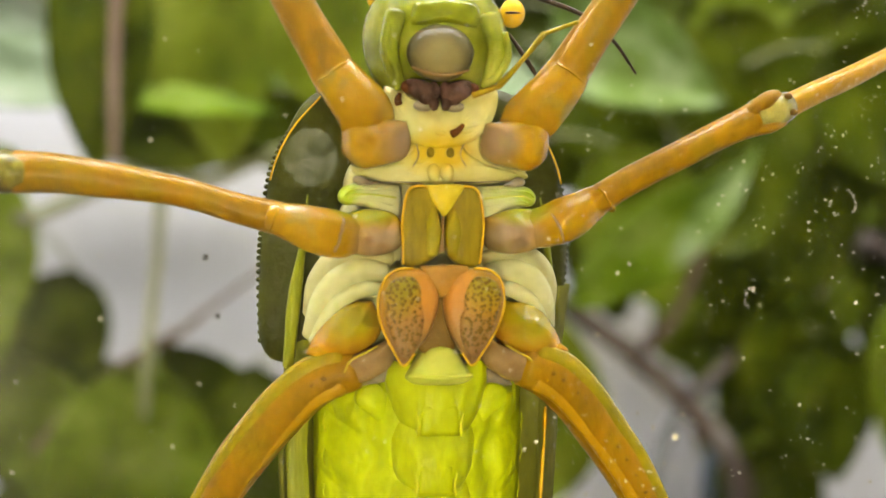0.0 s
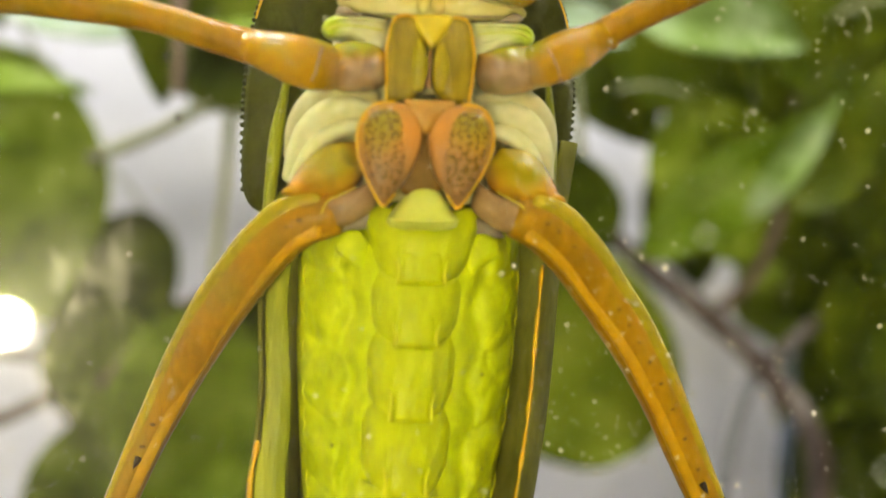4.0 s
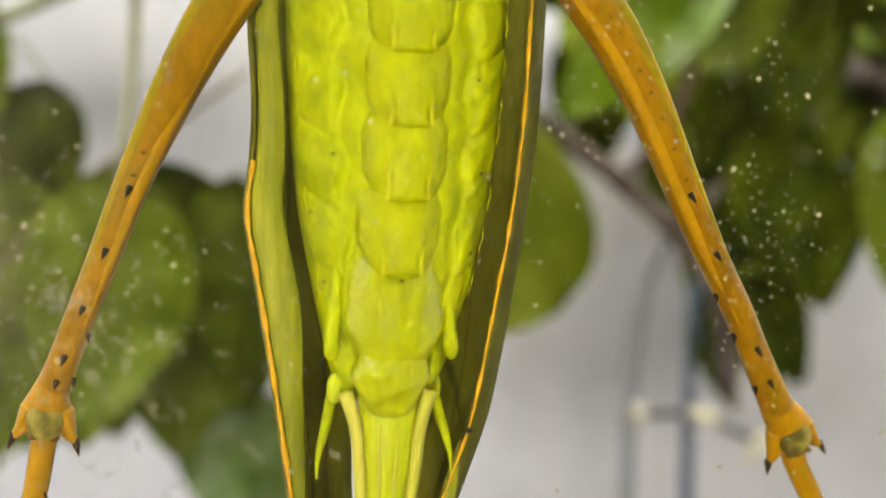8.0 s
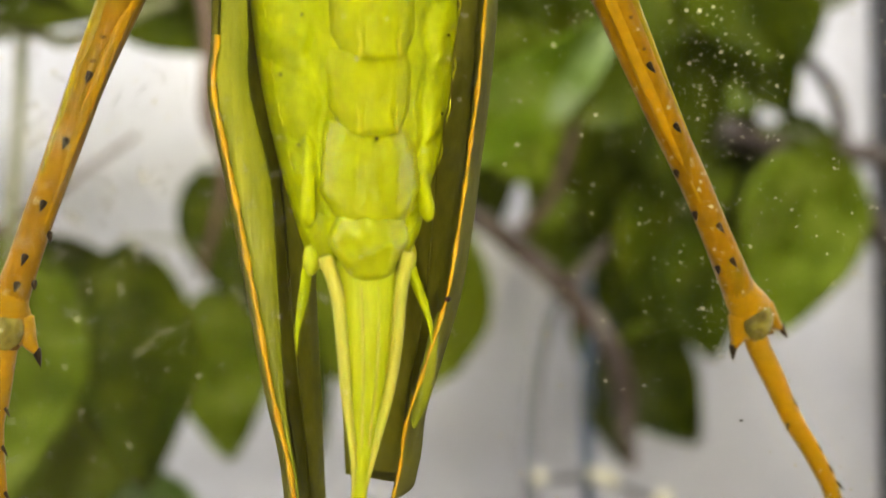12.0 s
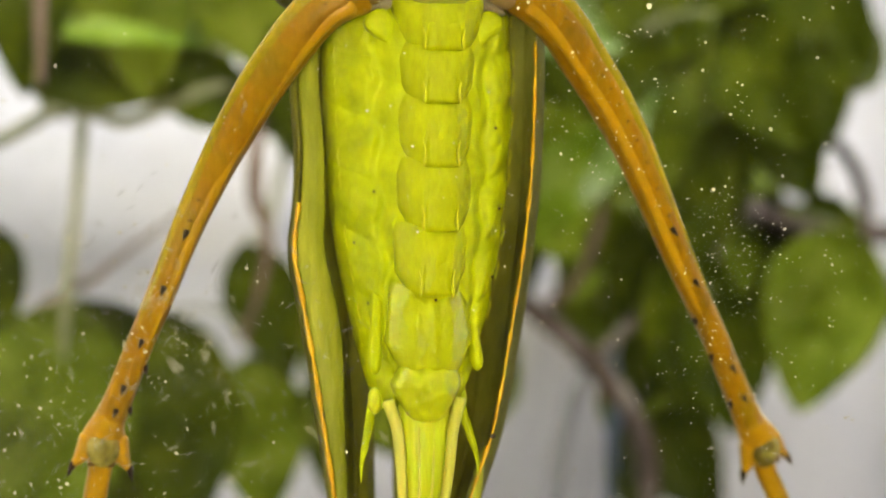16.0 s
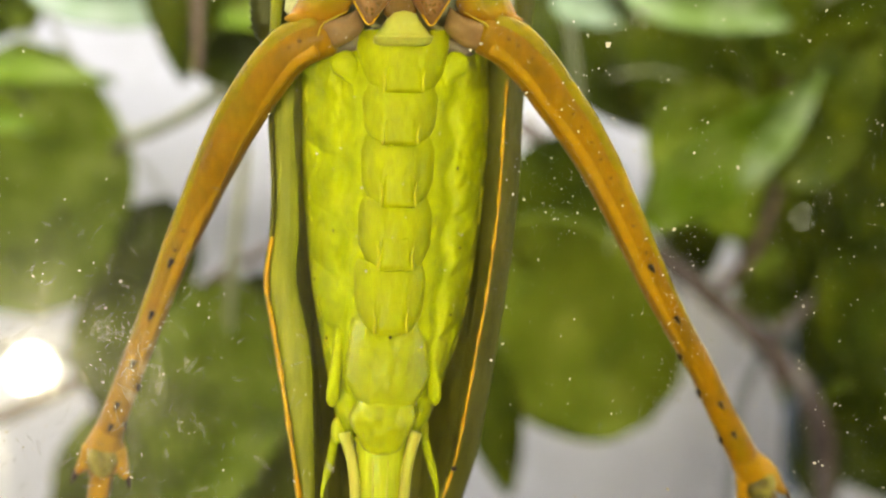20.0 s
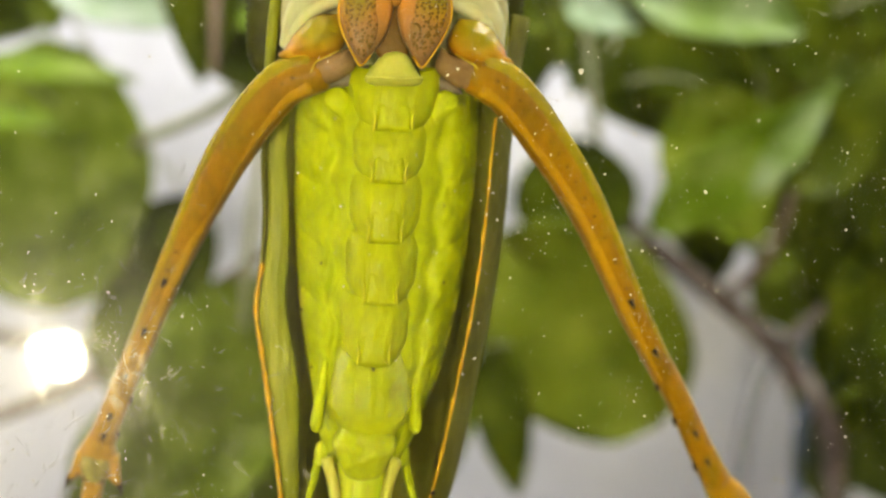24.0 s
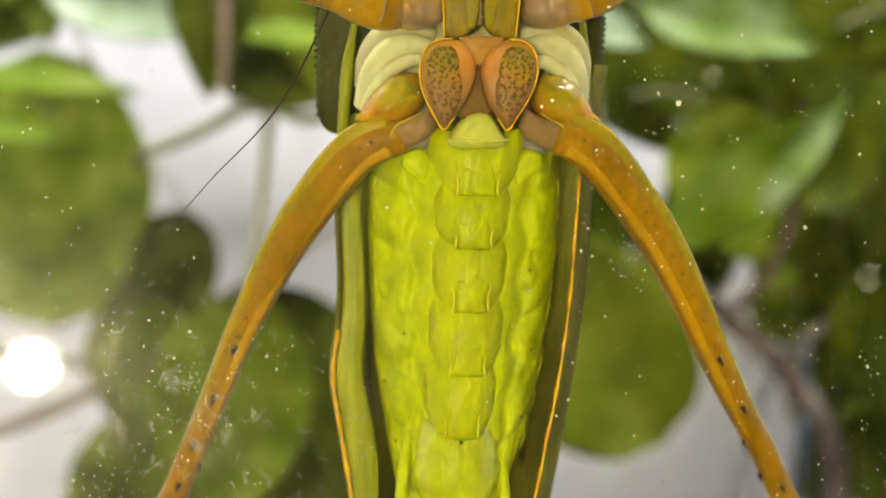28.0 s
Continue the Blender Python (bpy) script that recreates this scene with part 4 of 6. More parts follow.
    part("shin", tube(L([(3.14, 0.63, 5.40, 0.11, 0.12), (3.53, 0.79, 5.57, 0.105, 0.11), (3.98, 1.00, 5.75, 0.10, 0.1), (4.79, 1.50, 6.1, 0.09, 0.09)]), 14, 24), M_STRIPE, leg)
    part("trochanter", tube(L([(1.46, 0.42, 4.53, 0.11, 0.11), (1.29, 0.43, 4.40, 0.16, 0.15), (1.12, 0.39, 4.28, 0.195, 0.175), (0.97, 0.45, 4.2, 0.19, 0.17), (0.84, 0.58, 4.16, 0.17, 0.15)]), 20, 30, 0.08), M_COXA, leg, "glossy olive-yellow upper joint")
    part("coxa", plate([C(x, 0, z)[::2] for x, z in ((0.42, 4.28), (0.66, 4.38), (0.95, 4.34), (1.0, 4.14), (0.92, 3.98), (0.7, 3.90), (0.5, 3.94), (0.42, 4.08))], Y(0.58), 0.20, 0.3, 10, 48, 0.45, 0.05),
         M_COXA, leg, "glossy olive and mauve hip of the middle leg")
    teeth_on(leg, [(1.46, 0.42, 4.53, 0.128), (1.64, 0.43, 4.66, 0.125), (2.12, 0.46, 4.95, 0.125), (2.68, 0.54, 5.22, 0.135)])
    for x, y, z, dx, dz, r, m in ((-1.38, 0.53, 4.25, -1, 0.3, 0.135, M_COXA), (-0.84, 0.46, 4.09, -1, 0.2, 0.188, M_MAUVE), (1.42, 0.36, 4.47, 1, 0.6, 0.13, M_COXA), (0.99, 0.42, 4.20, 1, 0.4, 0.188, M_MAUVE)):
        joint_ring(bug, x, y, z, dx, dz, r, m, x)

    # hind legs
    hind = ((-1, [(-0.62, 0.70, 2.93, 0.19, 0.2), (-0.93, 0.74, 2.82, 0.215, 0.2), (-1.17, 0.86, 2.60, 0.225, 0.2), (-1.40, 1.05, 2.28, 0.225, 0.2), (-1.61, 1.28, 1.93, 0.215, 0.2), (-1.94, 1.70, 1.26, 0.18, 0.17),
                  (-2.20, 1.82, 0.66, 0.155, 0.15), (-2.44, 1.95, 0.02, 0.14, 0.14), (-2.63, 2.10, -0.50, 0.135, 0.13), (-2.79, 2.20, -0.96, 0.14, 0.14), (-2.92, 2.34, -1.27, 0.16, 0.15)],
             [(-2.96, 2.42, -1.40), (-2.99, 2.44, -1.64)], [(-3.01, 2.46, -1.74, 0.12, 0.12), (-3.09, 2.56, -2.12, 0.11, 0.11), (-3.15, 2.66, -2.5, 0.10, 0.1), (-3.14, 3.0, -3.7, 0.09, 0.09), (-3.05, 3.5, -5.4, 0.08, 0.08)]),
            (1, [(0.84, 0.66, 2.95, 0.19, 0.2), (1.10, 0.70, 2.85, 0.225, 0.2), (1.37, 0.80, 2.62, 0.225, 0.21), (1.62, 0.92, 2.32, 0.22, 0.21), (1.91, 1.02, 1.93, 0.21, 0.2), (2.24, 1.12, 1.37, 0.185, 0.18),
                 (2.66, 1.30, 0.60, 0.165, 0.16), (3.03, 1.50, -0.02, 0.145, 0.15), (3.35, 1.70, -0.54, 0.14, 0.14), (3.63, 1.84, -1.08, 0.145, 0.14), (3.92, 2.06, -1.53, 0.165, 0.16)],
             [(4.09, 2.16, -1.73), (4.17, 2.20, -1.99)], [(4.19, 2.22, -2.08), (4.38, 2.30, -2.42), (4.63, 2.40, -2.88), (4.92, 2.45, -3.35), (5.2, 2.6, -3.85), (5.8, 3.2, -5.3)]))
    hind = [(sx, fem, knee, [(*q[:3], 0.12 - 0.008 * i, 0.12 - 0.008 * i) for i, q in enumerate(shin)]) for sx, fem, knee, shin in hind]
    for sx, fem, knee, shin in hind:
        leg = part("hind_leg", tube(L(fem), 22, 70, 0.025), M_FEMUR, bug, "long curved amber hind leg, olive along its outer side")
        s = spline(fem, 60)

        def on(u, across, lift):
            """A place on the thigh: u along it, across from its axis, lift towards the pane."""
            i = min(58, int(u * 59))
            p, q = Vector(s[i][:3]), Vector(s[i + 1][:3])
            d = (q - p).normalized()
            side = d.cross(Vector((0, 1, 0))).normalized()
            w, h = s[i][3], s[i][4]
            return p + side * (across * w) - Vector((0, 1, 0)) * (h * math.sqrt(max(0.0, 1 - across**2)) * lift)

        inner = -0.42 * sx
        rows = [(*on(u, inner, 0.80), 0.10 * (1 - 0.5 * u) * min(1.0, (0.97 - u) * 3), 0.045 * min(1.0, (0.97 - u) * 3)) for u in np.linspace(0.06, 0.95, 16)]
        part("leg_stripe", tube(L(rows), 10, 50), M_STRIPE, leg, "orange stripe along the inner side")
        rows = [(*on(u, 0.56 * sx, 0.74), 0.125 * (1 - 0.5 * u) * min(1.0, (0.95 - u) * 2), 0.05 * min(1.0, (0.95 - u) * 2)) for u in np.linspace(0.05, 0.93, 16)]
        part("leg_band", tube(L(rows), 10, 46), M_OLIVE, leg, "olive-green outer band")
        for k in range(15):
            u = 0.10 + 0.035 * k
            p = on(u, 0.06 * sx, 0.99)
            part("leg_chevron", sphere(C(p.x, p.y + 0.008, p.z), 0.036, 0.016, 0.024, u=8, v=5), M_LEGMARK, leg)
        marks = ((0.68, 0.0), (0.13, 0.0), (-0.42, 0.0), (-0.86, 0.0), (-1.12, 0.12), (-0.62, 0.93), (-1.05, 0.93)) if sx < 0 else ((0.66, 0.0), (0.06, 0.0), (-0.92, 0.0), (-1.24, 0.1), (-0.3, 0.95), (-0.75, 0.95), (-1.22, 0.93))
        for z, ac in marks:
            u = int(np.abs(s[:, 2] - z).argmin()) / 59
            p = on(u, -ac * sx, 0.97)
            i = min(58, int(u * 59))
            d = (Vector(s[i + 1][:3]) - Vector(s[i][:3])).normalized()
            tip = p + d * 0.10 - Vector((ac * sx * 0.05, 0.06, 0))
            spine(leg, p, tip, 0.034)
        a, b = Vector(knee[0][:3]), Vector(knee[1][:3])
        ax = (b - a).normalized()
        out = ax.cross(Vector((0, 1, 0))).normalized()
        kn = part("knee", tube(L([(*fem[-2][:3], 0.12, 0.12), (*fem[-1][:3], 0.168, 0.16), (*a, 0.22, 0.17), (*(a + ax * 0.14), 0.235, 0.15), (*(a + ax * 0.22), 0.20, 0.12)]), 18, 20, 0.03), M_STRIPE, leg, "swollen orange knee")
        c = a + ax * 0.11
        part("knee_window", sphere(C(c.x, c.y - 0.10, c.z), 0.165, 0.10, 0.20), M_KNEE, kn, "glassy yellow-green window of the knee")
        part("knee_gleam", tube(L([(*(c - ax * 0.15 - out * 0.1), 0.03, 0.03), (*(c - ax * 0.18 - Vector((0, 0.13, 0))), 0.04, 0.03), (*(c - ax * 0.15 + out * 0.1), 0.03, 0.03)]), 8, 12), M_STRIPE, kn)
        for o in (-1, 1):
            p = a + ax * 0.265 + out * (0.085 * o)
            part("knee_patch", sphere(C(p.x, p.y - 0.115, p.z), 0.055, 0.03, 0.03), M_LEGMARK, kn, "dark patch below the knee")
            h = a + ax * 0.30 + out * (0.27 * o)
            part("knee_horn", tube(L([(*(a + ax * 0.02 + out * (0.15 * o)), 0.09, 0.12), (*(a + ax * 0.2 + out * (0.2 * o)), 0.075, 0.09), (*h, 0.035, 0.04)]), 10, 14), M_STRIPE, kn)
            spine(kn, h - ax * 0.02, h + ax * 0.13 + out * (0.05 * o), 0.045)
        sh = part("shin", tube(L([(*(a + ax * 0.20), 0.13, 0.12)] + shin), 14, 50, 0.06), M_STRIPE, leg, "thin orange shin")
        ss = spline(shin, 30)
        for k in range(9, 28, 3):
            p = Vector(ss[k][:3])
            o = 1 if k % 4 else -1
            spine(sh, p + Vector((o * 0.08, -0.05, 0)), p + Vector((o * 0.13, -0.09, -0.09)), 0.02)
        part("coxa", plate(P([(0.58, 3.50), (0.78, 3.49), (0.96, 3.36), (1.11, 3.08), (0.98, 3.01), (0.78, 3.01), (0.56, 3.12), (0.48, 3.3)], sx, 0.09), Y(0.72), 0.24, 0.3, 10, 48, 0.5, 0.035), M_HIP, leg,
             "olive-green hip with an orange tip")
        spine_rows = [(0.09 + sx * 0.96, 0.62, 3.09, 0.07, 0.06), (0.09 + sx * 1.06, 0.6, 3.08, 0.05, 0.045), (0.09 + sx * 1.13, 0.62, 3.07, 0.018, 0.018)]
        part("hip_tip", tube(L(spine_rows), 10, 12), M_STRIPE, leg, "pointed orange hip tip")
        part("trochanter", plate(P([(0.42, 3.2), (0.55, 3.12), (0.78, 3.03), (0.84, 2.92), (0.70, 2.80), (0.52, 2.86), (0.38, 3.0)], sx, 0.09), Y(0.6), 0.12, 0.2, 8, 40), M_MAUVE, leg, "mauve-brown joint plate")
        # thin yellow line painting the jagged glint along the joint
        part("joint_glint", tube(L([(0.09 + sx * 0.55, 0.475, 3.13, 0.006, 0.008), (0.09 + sx * 0.66, 0.47, 3.07, 0.009, 0.010), (0.09 + sx * 0.77, 0.48, 3.01, 0.009, 0.010), (0.09 + sx * 0.82, 0.52, 2.9, 0.006, 0.007)]), 7, 30, 0.8), M_YELLOW, leg)

    # fore wings, folded roof-like over the back
    rim_l = [(-1.2, 1.35, 3.6), (-1.14, 1.3, 2.9), (-1.18, 1.22, 2.2), (-1.14, 1.2, 1.5), (-1.15, 1.2, 1.0), (-1.20, 1.18, 0.5), (-1.12, 1.18, 0.0), (-1.02, 1.18, -0.6), (-0.92, 1.2, -1.26), (-0.80, 1.2, -2.1), (-0.69, 1.2, -2.7), (-0.63, 1.22, -3.3), (-0.5, 1.3, -3.8)]
    rim_r = [(1.25, 1.2, 3.6), (1.16, 1.05, 2.9), (1.09, 0.85, 2.2), (1.06, 0.82, 1.5), (1.02, 0.8, 1.0), (0.95, 0.8, 0.4), (0.87, 0.8, -0.1), (0.80, 0.82, -0.6), (0.68, 0.88, -1.3), (0.47, 0.95, -1.9), (0.30, 1.05, -2.4), (0.26, 1.2, -2.8), (0.2, 1.3, -3.1)]
    for sx, rim in ((-1, rim_l), (1, rim_r)):
        fold = [(x + sx * (0.75 if sx > 0 else 0.05), y + 1.0, z) for x, y, z in rim]
        back = [(0.1 * sx - 0.05, 2.7, z) for x, y, z in rim]
        wing = part("fore_wing", wing_sheet(rim, fold, back), M_WING, bug, "leaf-green fore wing folded along the flank")
        r = spline(rim, 80)
        low = [q for q in r if q[2] < (1.0 if sx < 0 else 2.55)]
        part("wing_rim", tube(L([(x, y - 0.01, z, (0.022 if sx < 0 else 0.016) + 0.010 * math.sin(i * 1.7) * math.sin(i * 0.6), 0.025) for i, (x, y, z) in enumerate(low)]), 8, 150, round_ends=False), M_RIM, wing, "wavy orange wing edge")
        if sx < 0:
            rows = []
            for x, y, z in spline(rim, 24):
                w = 0.10 + 0.055 * math.exp(-(((z + 0.1) / 1.1) ** 2)) if z > -0.6 else max(0.02, 0.143 - 0.065 * (-0.6 - z))
                rows.append((x + w + 0.02, y + 0.03, z, w, 0.028))
            part("wing_fold", tube(L(rows), 12, 80, 0.04), M_WING_EDGE, wing, "bright green turned-in wing margin")
        else:
            part("wing_curl", plate([C(x, 0, z)[::2] for x, z in ((0.55, -1.62), (0.62, -1.5), (0.58, -1.9), (0.5, -2.2), (0.36, -2.45), (0.34, -2.3), (0.42, -2.0))], Y(0.98), 0.04, 0.05, 5, 36), M_WING_EDGE, wing, "curled green wing tip")
            part("edge_spot", sphere(C(0.66, 0.86, -1.40), 0.03, 0.025, 0.025, u=8, v=6), M_DARK, wing)
        for k in range(3):
            f = 0.45 + 0.18 * k
            rows = []
            for i in range(14):
                q = int(4 + i * 4.2)
                a, c, d = Vector(spline(rim, 64)[q]), Vector(spline(fold, 64)[q]), Vector(spline(back, 64)[q])
                p = a * (1 - f) ** 2 + c * (2 * f * (1 - f)) + d * f * f
                rows.append((p.x, p.y - 0.02, p.z, 0.012, 0.015))
            part("wing_vein", tube(L(rows), 6, 40), M_WING, wing)

    # the collar shield seen past the breast
    for sx in (-1, 1):
        sh = part("neck_shield", plate(P([(0.44, 5.62), (0.80, 5.58), (1.06, 5.45), (1.24, 5.15), (1.38, 4.75), (1.45, 4.2), (1.46, 3.7), (1.42, 3.1), (1.22, 2.9), (0.8, 3.0), (0.66, 3.8), (0.62, 4.5), (0.45, 5.1)], sx, 0.02 if sx < 0 else -0.10), Y(1.35), 0.06, 0.25, 6, 60, 0.5, 0.02),
                  M_SHIELD, bug, "dark olive collar shield with a toothed edge")
        edge = spline(P([(0.98, 5.46), (1.24, 5.15), (1.40, 4.75), (1.47, 4.2), (1.48, 3.7), (1.43, 3.1)], sx, 0.02 if sx < 0 else -0.10), 40)
        for i, (x, z) in enumerate(edge):
            part("tooth", sphere((x - sx * 0.015, Y(1.44), z), 0.03, 0.05, 0.024, u=6, v=5), M_SHIELD, sh)
        part("shield_rim", tube([(x - sx * 0.03, Y(1.33), z, 0.009, 0.012) for x, z in edge[:18]], 7, 40), M_RIM, sh)
        part("wing_base", tube(L([(sx * 1.05, 1.16, 4.5, 0.006, 0.01), (sx * 1.07, 1.10, 4.25, 0.02, 0.03), (sx * 1.10, 1.06, 3.9, 0.035, 0.05), (sx * 1.14 , 1.05, 3.5, 0.06, 0.06), (sx * 1.16, 1.1, 2.9, 0.05, 0.05)]), 10, 30), M_WING_EDGE, bug, "green wing base beside the breast")

    # head, face on
    hd = part("head", sphere(C(0.04, 1.0, 5.95), 0.64, 0.55, 0.62, u=32, v=20), M_HEAD, bug, "glossy green head seen from below")
    part("clypeus", plate([C(x, 0, z)[::2] for x, z in ((-0.22, 6.2), (0.05, 6.24), (0.32, 6.2), (0.34, 6.02), (0.22, 6.0), (0.05, 6.02), (-0.12, 6.0), (-0.24, 6.02))], Y(0.5), 0.08, 0.2, 7, 44), M_FACE, hd, "lime-green upper lip base")
    part("labrum", sphere(C(0.0, 0.45, 5.77), 0.285, 0.19, 0.235, u=28, v=18), M_LABRUM, hd, "glossy grey-brown round lip")
    part("lip_band", tube(L([(-0.24, 0.42, 5.64, 0.012, 0.02), (-0.1, 0.34, 5.585, 0.016, 0.02), (0.06, 0.33, 5.575, 0.016, 0.02), (0.24, 0.42, 5.63, 0.012, 0.02)]), 9, 20, 0.3), M_MAUVE, hd, "wet mauve lower edge of the lip")
    for sx in (-1, 1):
        part("cheek", tube(L([(0.03 + sx * 0.40, 0.52, 6.1, 0.09, 0.1), (0.03 + sx * 0.46, 0.48, 5.8, 0.08, 0.1), (0.03 + sx * 0.38, 0.5, 5.5, 0.06, 0.07)]), 12, 20), M_HEAD, hd)
        part("jaw", plate([C(0.0 + sx * x, 0, z)[::2] for x, z in ((0.0, 5.5), (0.16, 5.56), (0.29, 5.54), (0.27, 5.42), (0.12, 5.36), (0.01, 5.38))], Y(0.5), 0.12, 0.15, 7, 32, 0.5, 0.04), M_JAW, hd, "dark brown jaw")
        for dx, dz, r, tint in ((0.05, 5.45, 0.065, M_JAW), (0.20, 5.46, 0.06, M_JAW), (0.13, 5.40, 0.055, M_JAW), (0.05, 5.35, 0.05, M_JAW), (0.29, 5.48, 0.035, M_PALP)):
            part("mouth_part", tube(L([(sx * dx - 0.01, 0.47, dz + r, r * 0.6, r * 0.7), (sx * dx * 1.05, 0.45, dz, r, r * 0.8), (sx * dx * 0.9, 0.47, dz - r, r * 0.6, r * 0.6)]), 9, 10, 0.1, dx), tint, hd)
        part("lip_lobe", sphere(C(sx * 0.13, 0.50, 5.33), 0.09, 0.06, 0.05), M_GRIP, hd)
        eye = part("eye", sphere(C(0.16 + sx * 0.60, 1.1, 6.28 - 0.055 * sx), 0.115, 0.12, 0.13, u=24, v=16), M_EYE, hd, "bulging yellow eye with a dark slit")
        part("pupil", sphere(C(0.14 + sx * 0.60, 1.0, 6.27 - 0.055 * sx), 0.075, 0.04, 0.014, u=10, v=6), M_JAW, eye)
    part("palp", tube(L([(0.28, 0.44, 5.42, 0.028, 0.028), (0.46, 0.42, 5.49, 0.024, 0.024), (0.52, 0.4, 5.53, 0.03, 0.03), (0.69, 0.4, 5.72, 0.022, 0.022), (0.86, 0.4, 5.93, 0.026, 0.026), (0.90, 0.4, 5.96, 0.018, 0.018), (1.08, 0.42, 6.03, 0.018, 0.018), (1.35, 0.45, 6.12, 0.014, 0.014)]), 9, 40, 0.1), M_OLIVE, hd, "thin jointed yellow feeler of the mouth")
    part("palp", tube(L([(-0.45, 0.42, 6.0, 0.03, 0.03), (-0.47, 0.4, 5.8, 0.035, 0.035), (-0.38, 0.42, 5.62, 0.03, 0.03), (-0.36, 0.42, 5.45, 0.03, 0.03)]), 9, 20), M_HEAD, hd)
    part("palp", tube(L([(0.55, 0.42, 5.95, 0.03, 0.03), (0.57, 0.4, 5.75, 0.035, 0.035), (0.48, 0.4, 5.58, 0.035, 0.035), (0.38, 0.42, 5.52, 0.03, 0.03)]), 9, 20), M_HEAD, hd)
    tip = part("palp_tip", tube(L([(0.20, 0.46, 5.17, 0.02, 0.02), (0.15, 0.42, 5.12, 0.03, 0.03), (0.10, 0.42, 5.09, 0.036, 0.036)]), 10, 12), M_PALP, hd, "red-brown feeler tip at the mouth")
    part("palp_tip", tube(L([(-0.34, 0.46, 5.42, 0.02, 0.02), (-0.36, 0.42, 5.37, 0.03, 0.03), (-0.35, 0.42, 5.33, 0.034, 0.03)]), 10, 12), M_PALP, hd)
    part("neck_skin", plate([C(x, 0, z)[::2] for x, z in ((-0.44, 5.50), (-0.2, 5.44), (0.03, 5.43), (0.26, 5.44), (0.52, 5.50), (0.50, 5.25), (0.32, 5.05), (0.03, 4.98), (-0.26, 5.05), (-0.44, 5.25))], Y(0.60), 0.03, 0.2, 8, 44, 0.5, 0.04), M_CREAM, hd, "cream folded neck skin")
    for rows in ([(-0.36, 5.42), (-0.26, 5.24), (-0.05, 5.13), (0.15, 5.11), (0.36, 5.18), (0.44, 5.28)], [(-0.22, 5.36), (-0.1, 5.23), (0.08, 5.18), (0.25, 5.24), (0.34, 5.34)], [(-0.1, 5.34), (0.05, 5.26), (0.2, 5.34)]):
        part("neck_fold", tube(L([(x, 0.595, z, 0.026, 0.02) for x, z in rows]), 8, 24, 0.3), M_CREAM, hd)
    part("palp", tube(L([(0.70, 0.95, 6.02, 0.014, 0.014), (0.80, 0.9, 5.86, 0.022, 0.022), (0.95, 0.86, 5.62, 0.018, 0.018), (1.02, 0.85, 5.5, 0.008, 0.008)]), 8, 20), M_DARK, hd, "thin dark mouth feeler")
    part("antenna", tube(L([(0.45, 0.95, 6.45, 0.04, 0.04), (0.76, 0.9, 6.39, 0.028, 0.028), (1.33, 0.85, 6.2, 0.022, 0.022), (1.62, 0.85, 5.98, 0.018, 0.018), (1.85, 0.9, 5.7, 0.012, 0.012)]), 7, 40), M_DARK, hd, "thin dark antenna")
    base = (-0.3, 0.95, 6.45)
    rows = [(-0.3, 0.95, 6.45, 0.03, 0.03), (-0.9, 0.7, 5.4, 0.019, 0.019), (-1.82, 0.5, 3.62, 0.008, 0.008), (-2.6, 0.5, 2.80, 0.005, 0.005), (-3.05, 0.55, 2.34, 0.003, 0.003)]
    feeler = part("antenna", tube([(r[0] - base[0], r[1] - base[1], r[2] - base[2], r[3], r[4]) for r in rows], 7, 50), M_DARK, hd, "thin dark swinging antenna")
    feeler.location = Vector(C(*base)) * CM
    return bug, tip, feeler


katydid, mouth_tip, feeler = build_katydid()

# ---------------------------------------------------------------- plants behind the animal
# leaf tones also carry how bright or shaded each spot looks
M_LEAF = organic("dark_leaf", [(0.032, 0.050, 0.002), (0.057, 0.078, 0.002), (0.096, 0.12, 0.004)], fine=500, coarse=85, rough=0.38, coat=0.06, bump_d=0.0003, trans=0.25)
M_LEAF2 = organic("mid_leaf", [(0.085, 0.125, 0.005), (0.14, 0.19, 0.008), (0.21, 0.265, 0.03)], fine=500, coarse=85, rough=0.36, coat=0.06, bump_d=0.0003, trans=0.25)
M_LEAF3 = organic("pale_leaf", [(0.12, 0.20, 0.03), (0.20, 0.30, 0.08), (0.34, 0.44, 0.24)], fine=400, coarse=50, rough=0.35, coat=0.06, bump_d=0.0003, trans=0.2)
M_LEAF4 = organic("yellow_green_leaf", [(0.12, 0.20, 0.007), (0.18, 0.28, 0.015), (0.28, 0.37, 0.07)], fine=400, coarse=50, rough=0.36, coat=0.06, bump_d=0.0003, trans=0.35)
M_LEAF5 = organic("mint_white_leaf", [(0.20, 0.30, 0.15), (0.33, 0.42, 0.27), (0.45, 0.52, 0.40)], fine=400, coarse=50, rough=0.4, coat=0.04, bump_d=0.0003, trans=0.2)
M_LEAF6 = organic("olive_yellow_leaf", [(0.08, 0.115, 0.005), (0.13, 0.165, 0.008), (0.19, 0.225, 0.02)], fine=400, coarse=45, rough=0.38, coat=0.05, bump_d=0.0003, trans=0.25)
M_TWIG = organic("brown_twig", [(0.10, 0.065, 0.045), (0.20, 0.14, 0.10)], fine=700, coarse=90, rough=0.7, bump_d=0.0005, stretch=(1, 1, 0.3))
M_GREENTWIG = organic("green_twig", [(0.22, 0.24, 0.12), (0.32, 0.32, 0.18)], fine=700, coarse=90, rough=0.6, bump_d=0.0004, stretch=(1, 1, 0.3))
M_BARK = organic("grey_brown_bark", [(0.05, 0.035, 0.028), (0.12, 0.095, 0.08), (0.24, 0.21, 0.19)], fine=600, coarse=70, rough=0.8, bump_d=0.0008, stretch=(1, 1, 0.3))


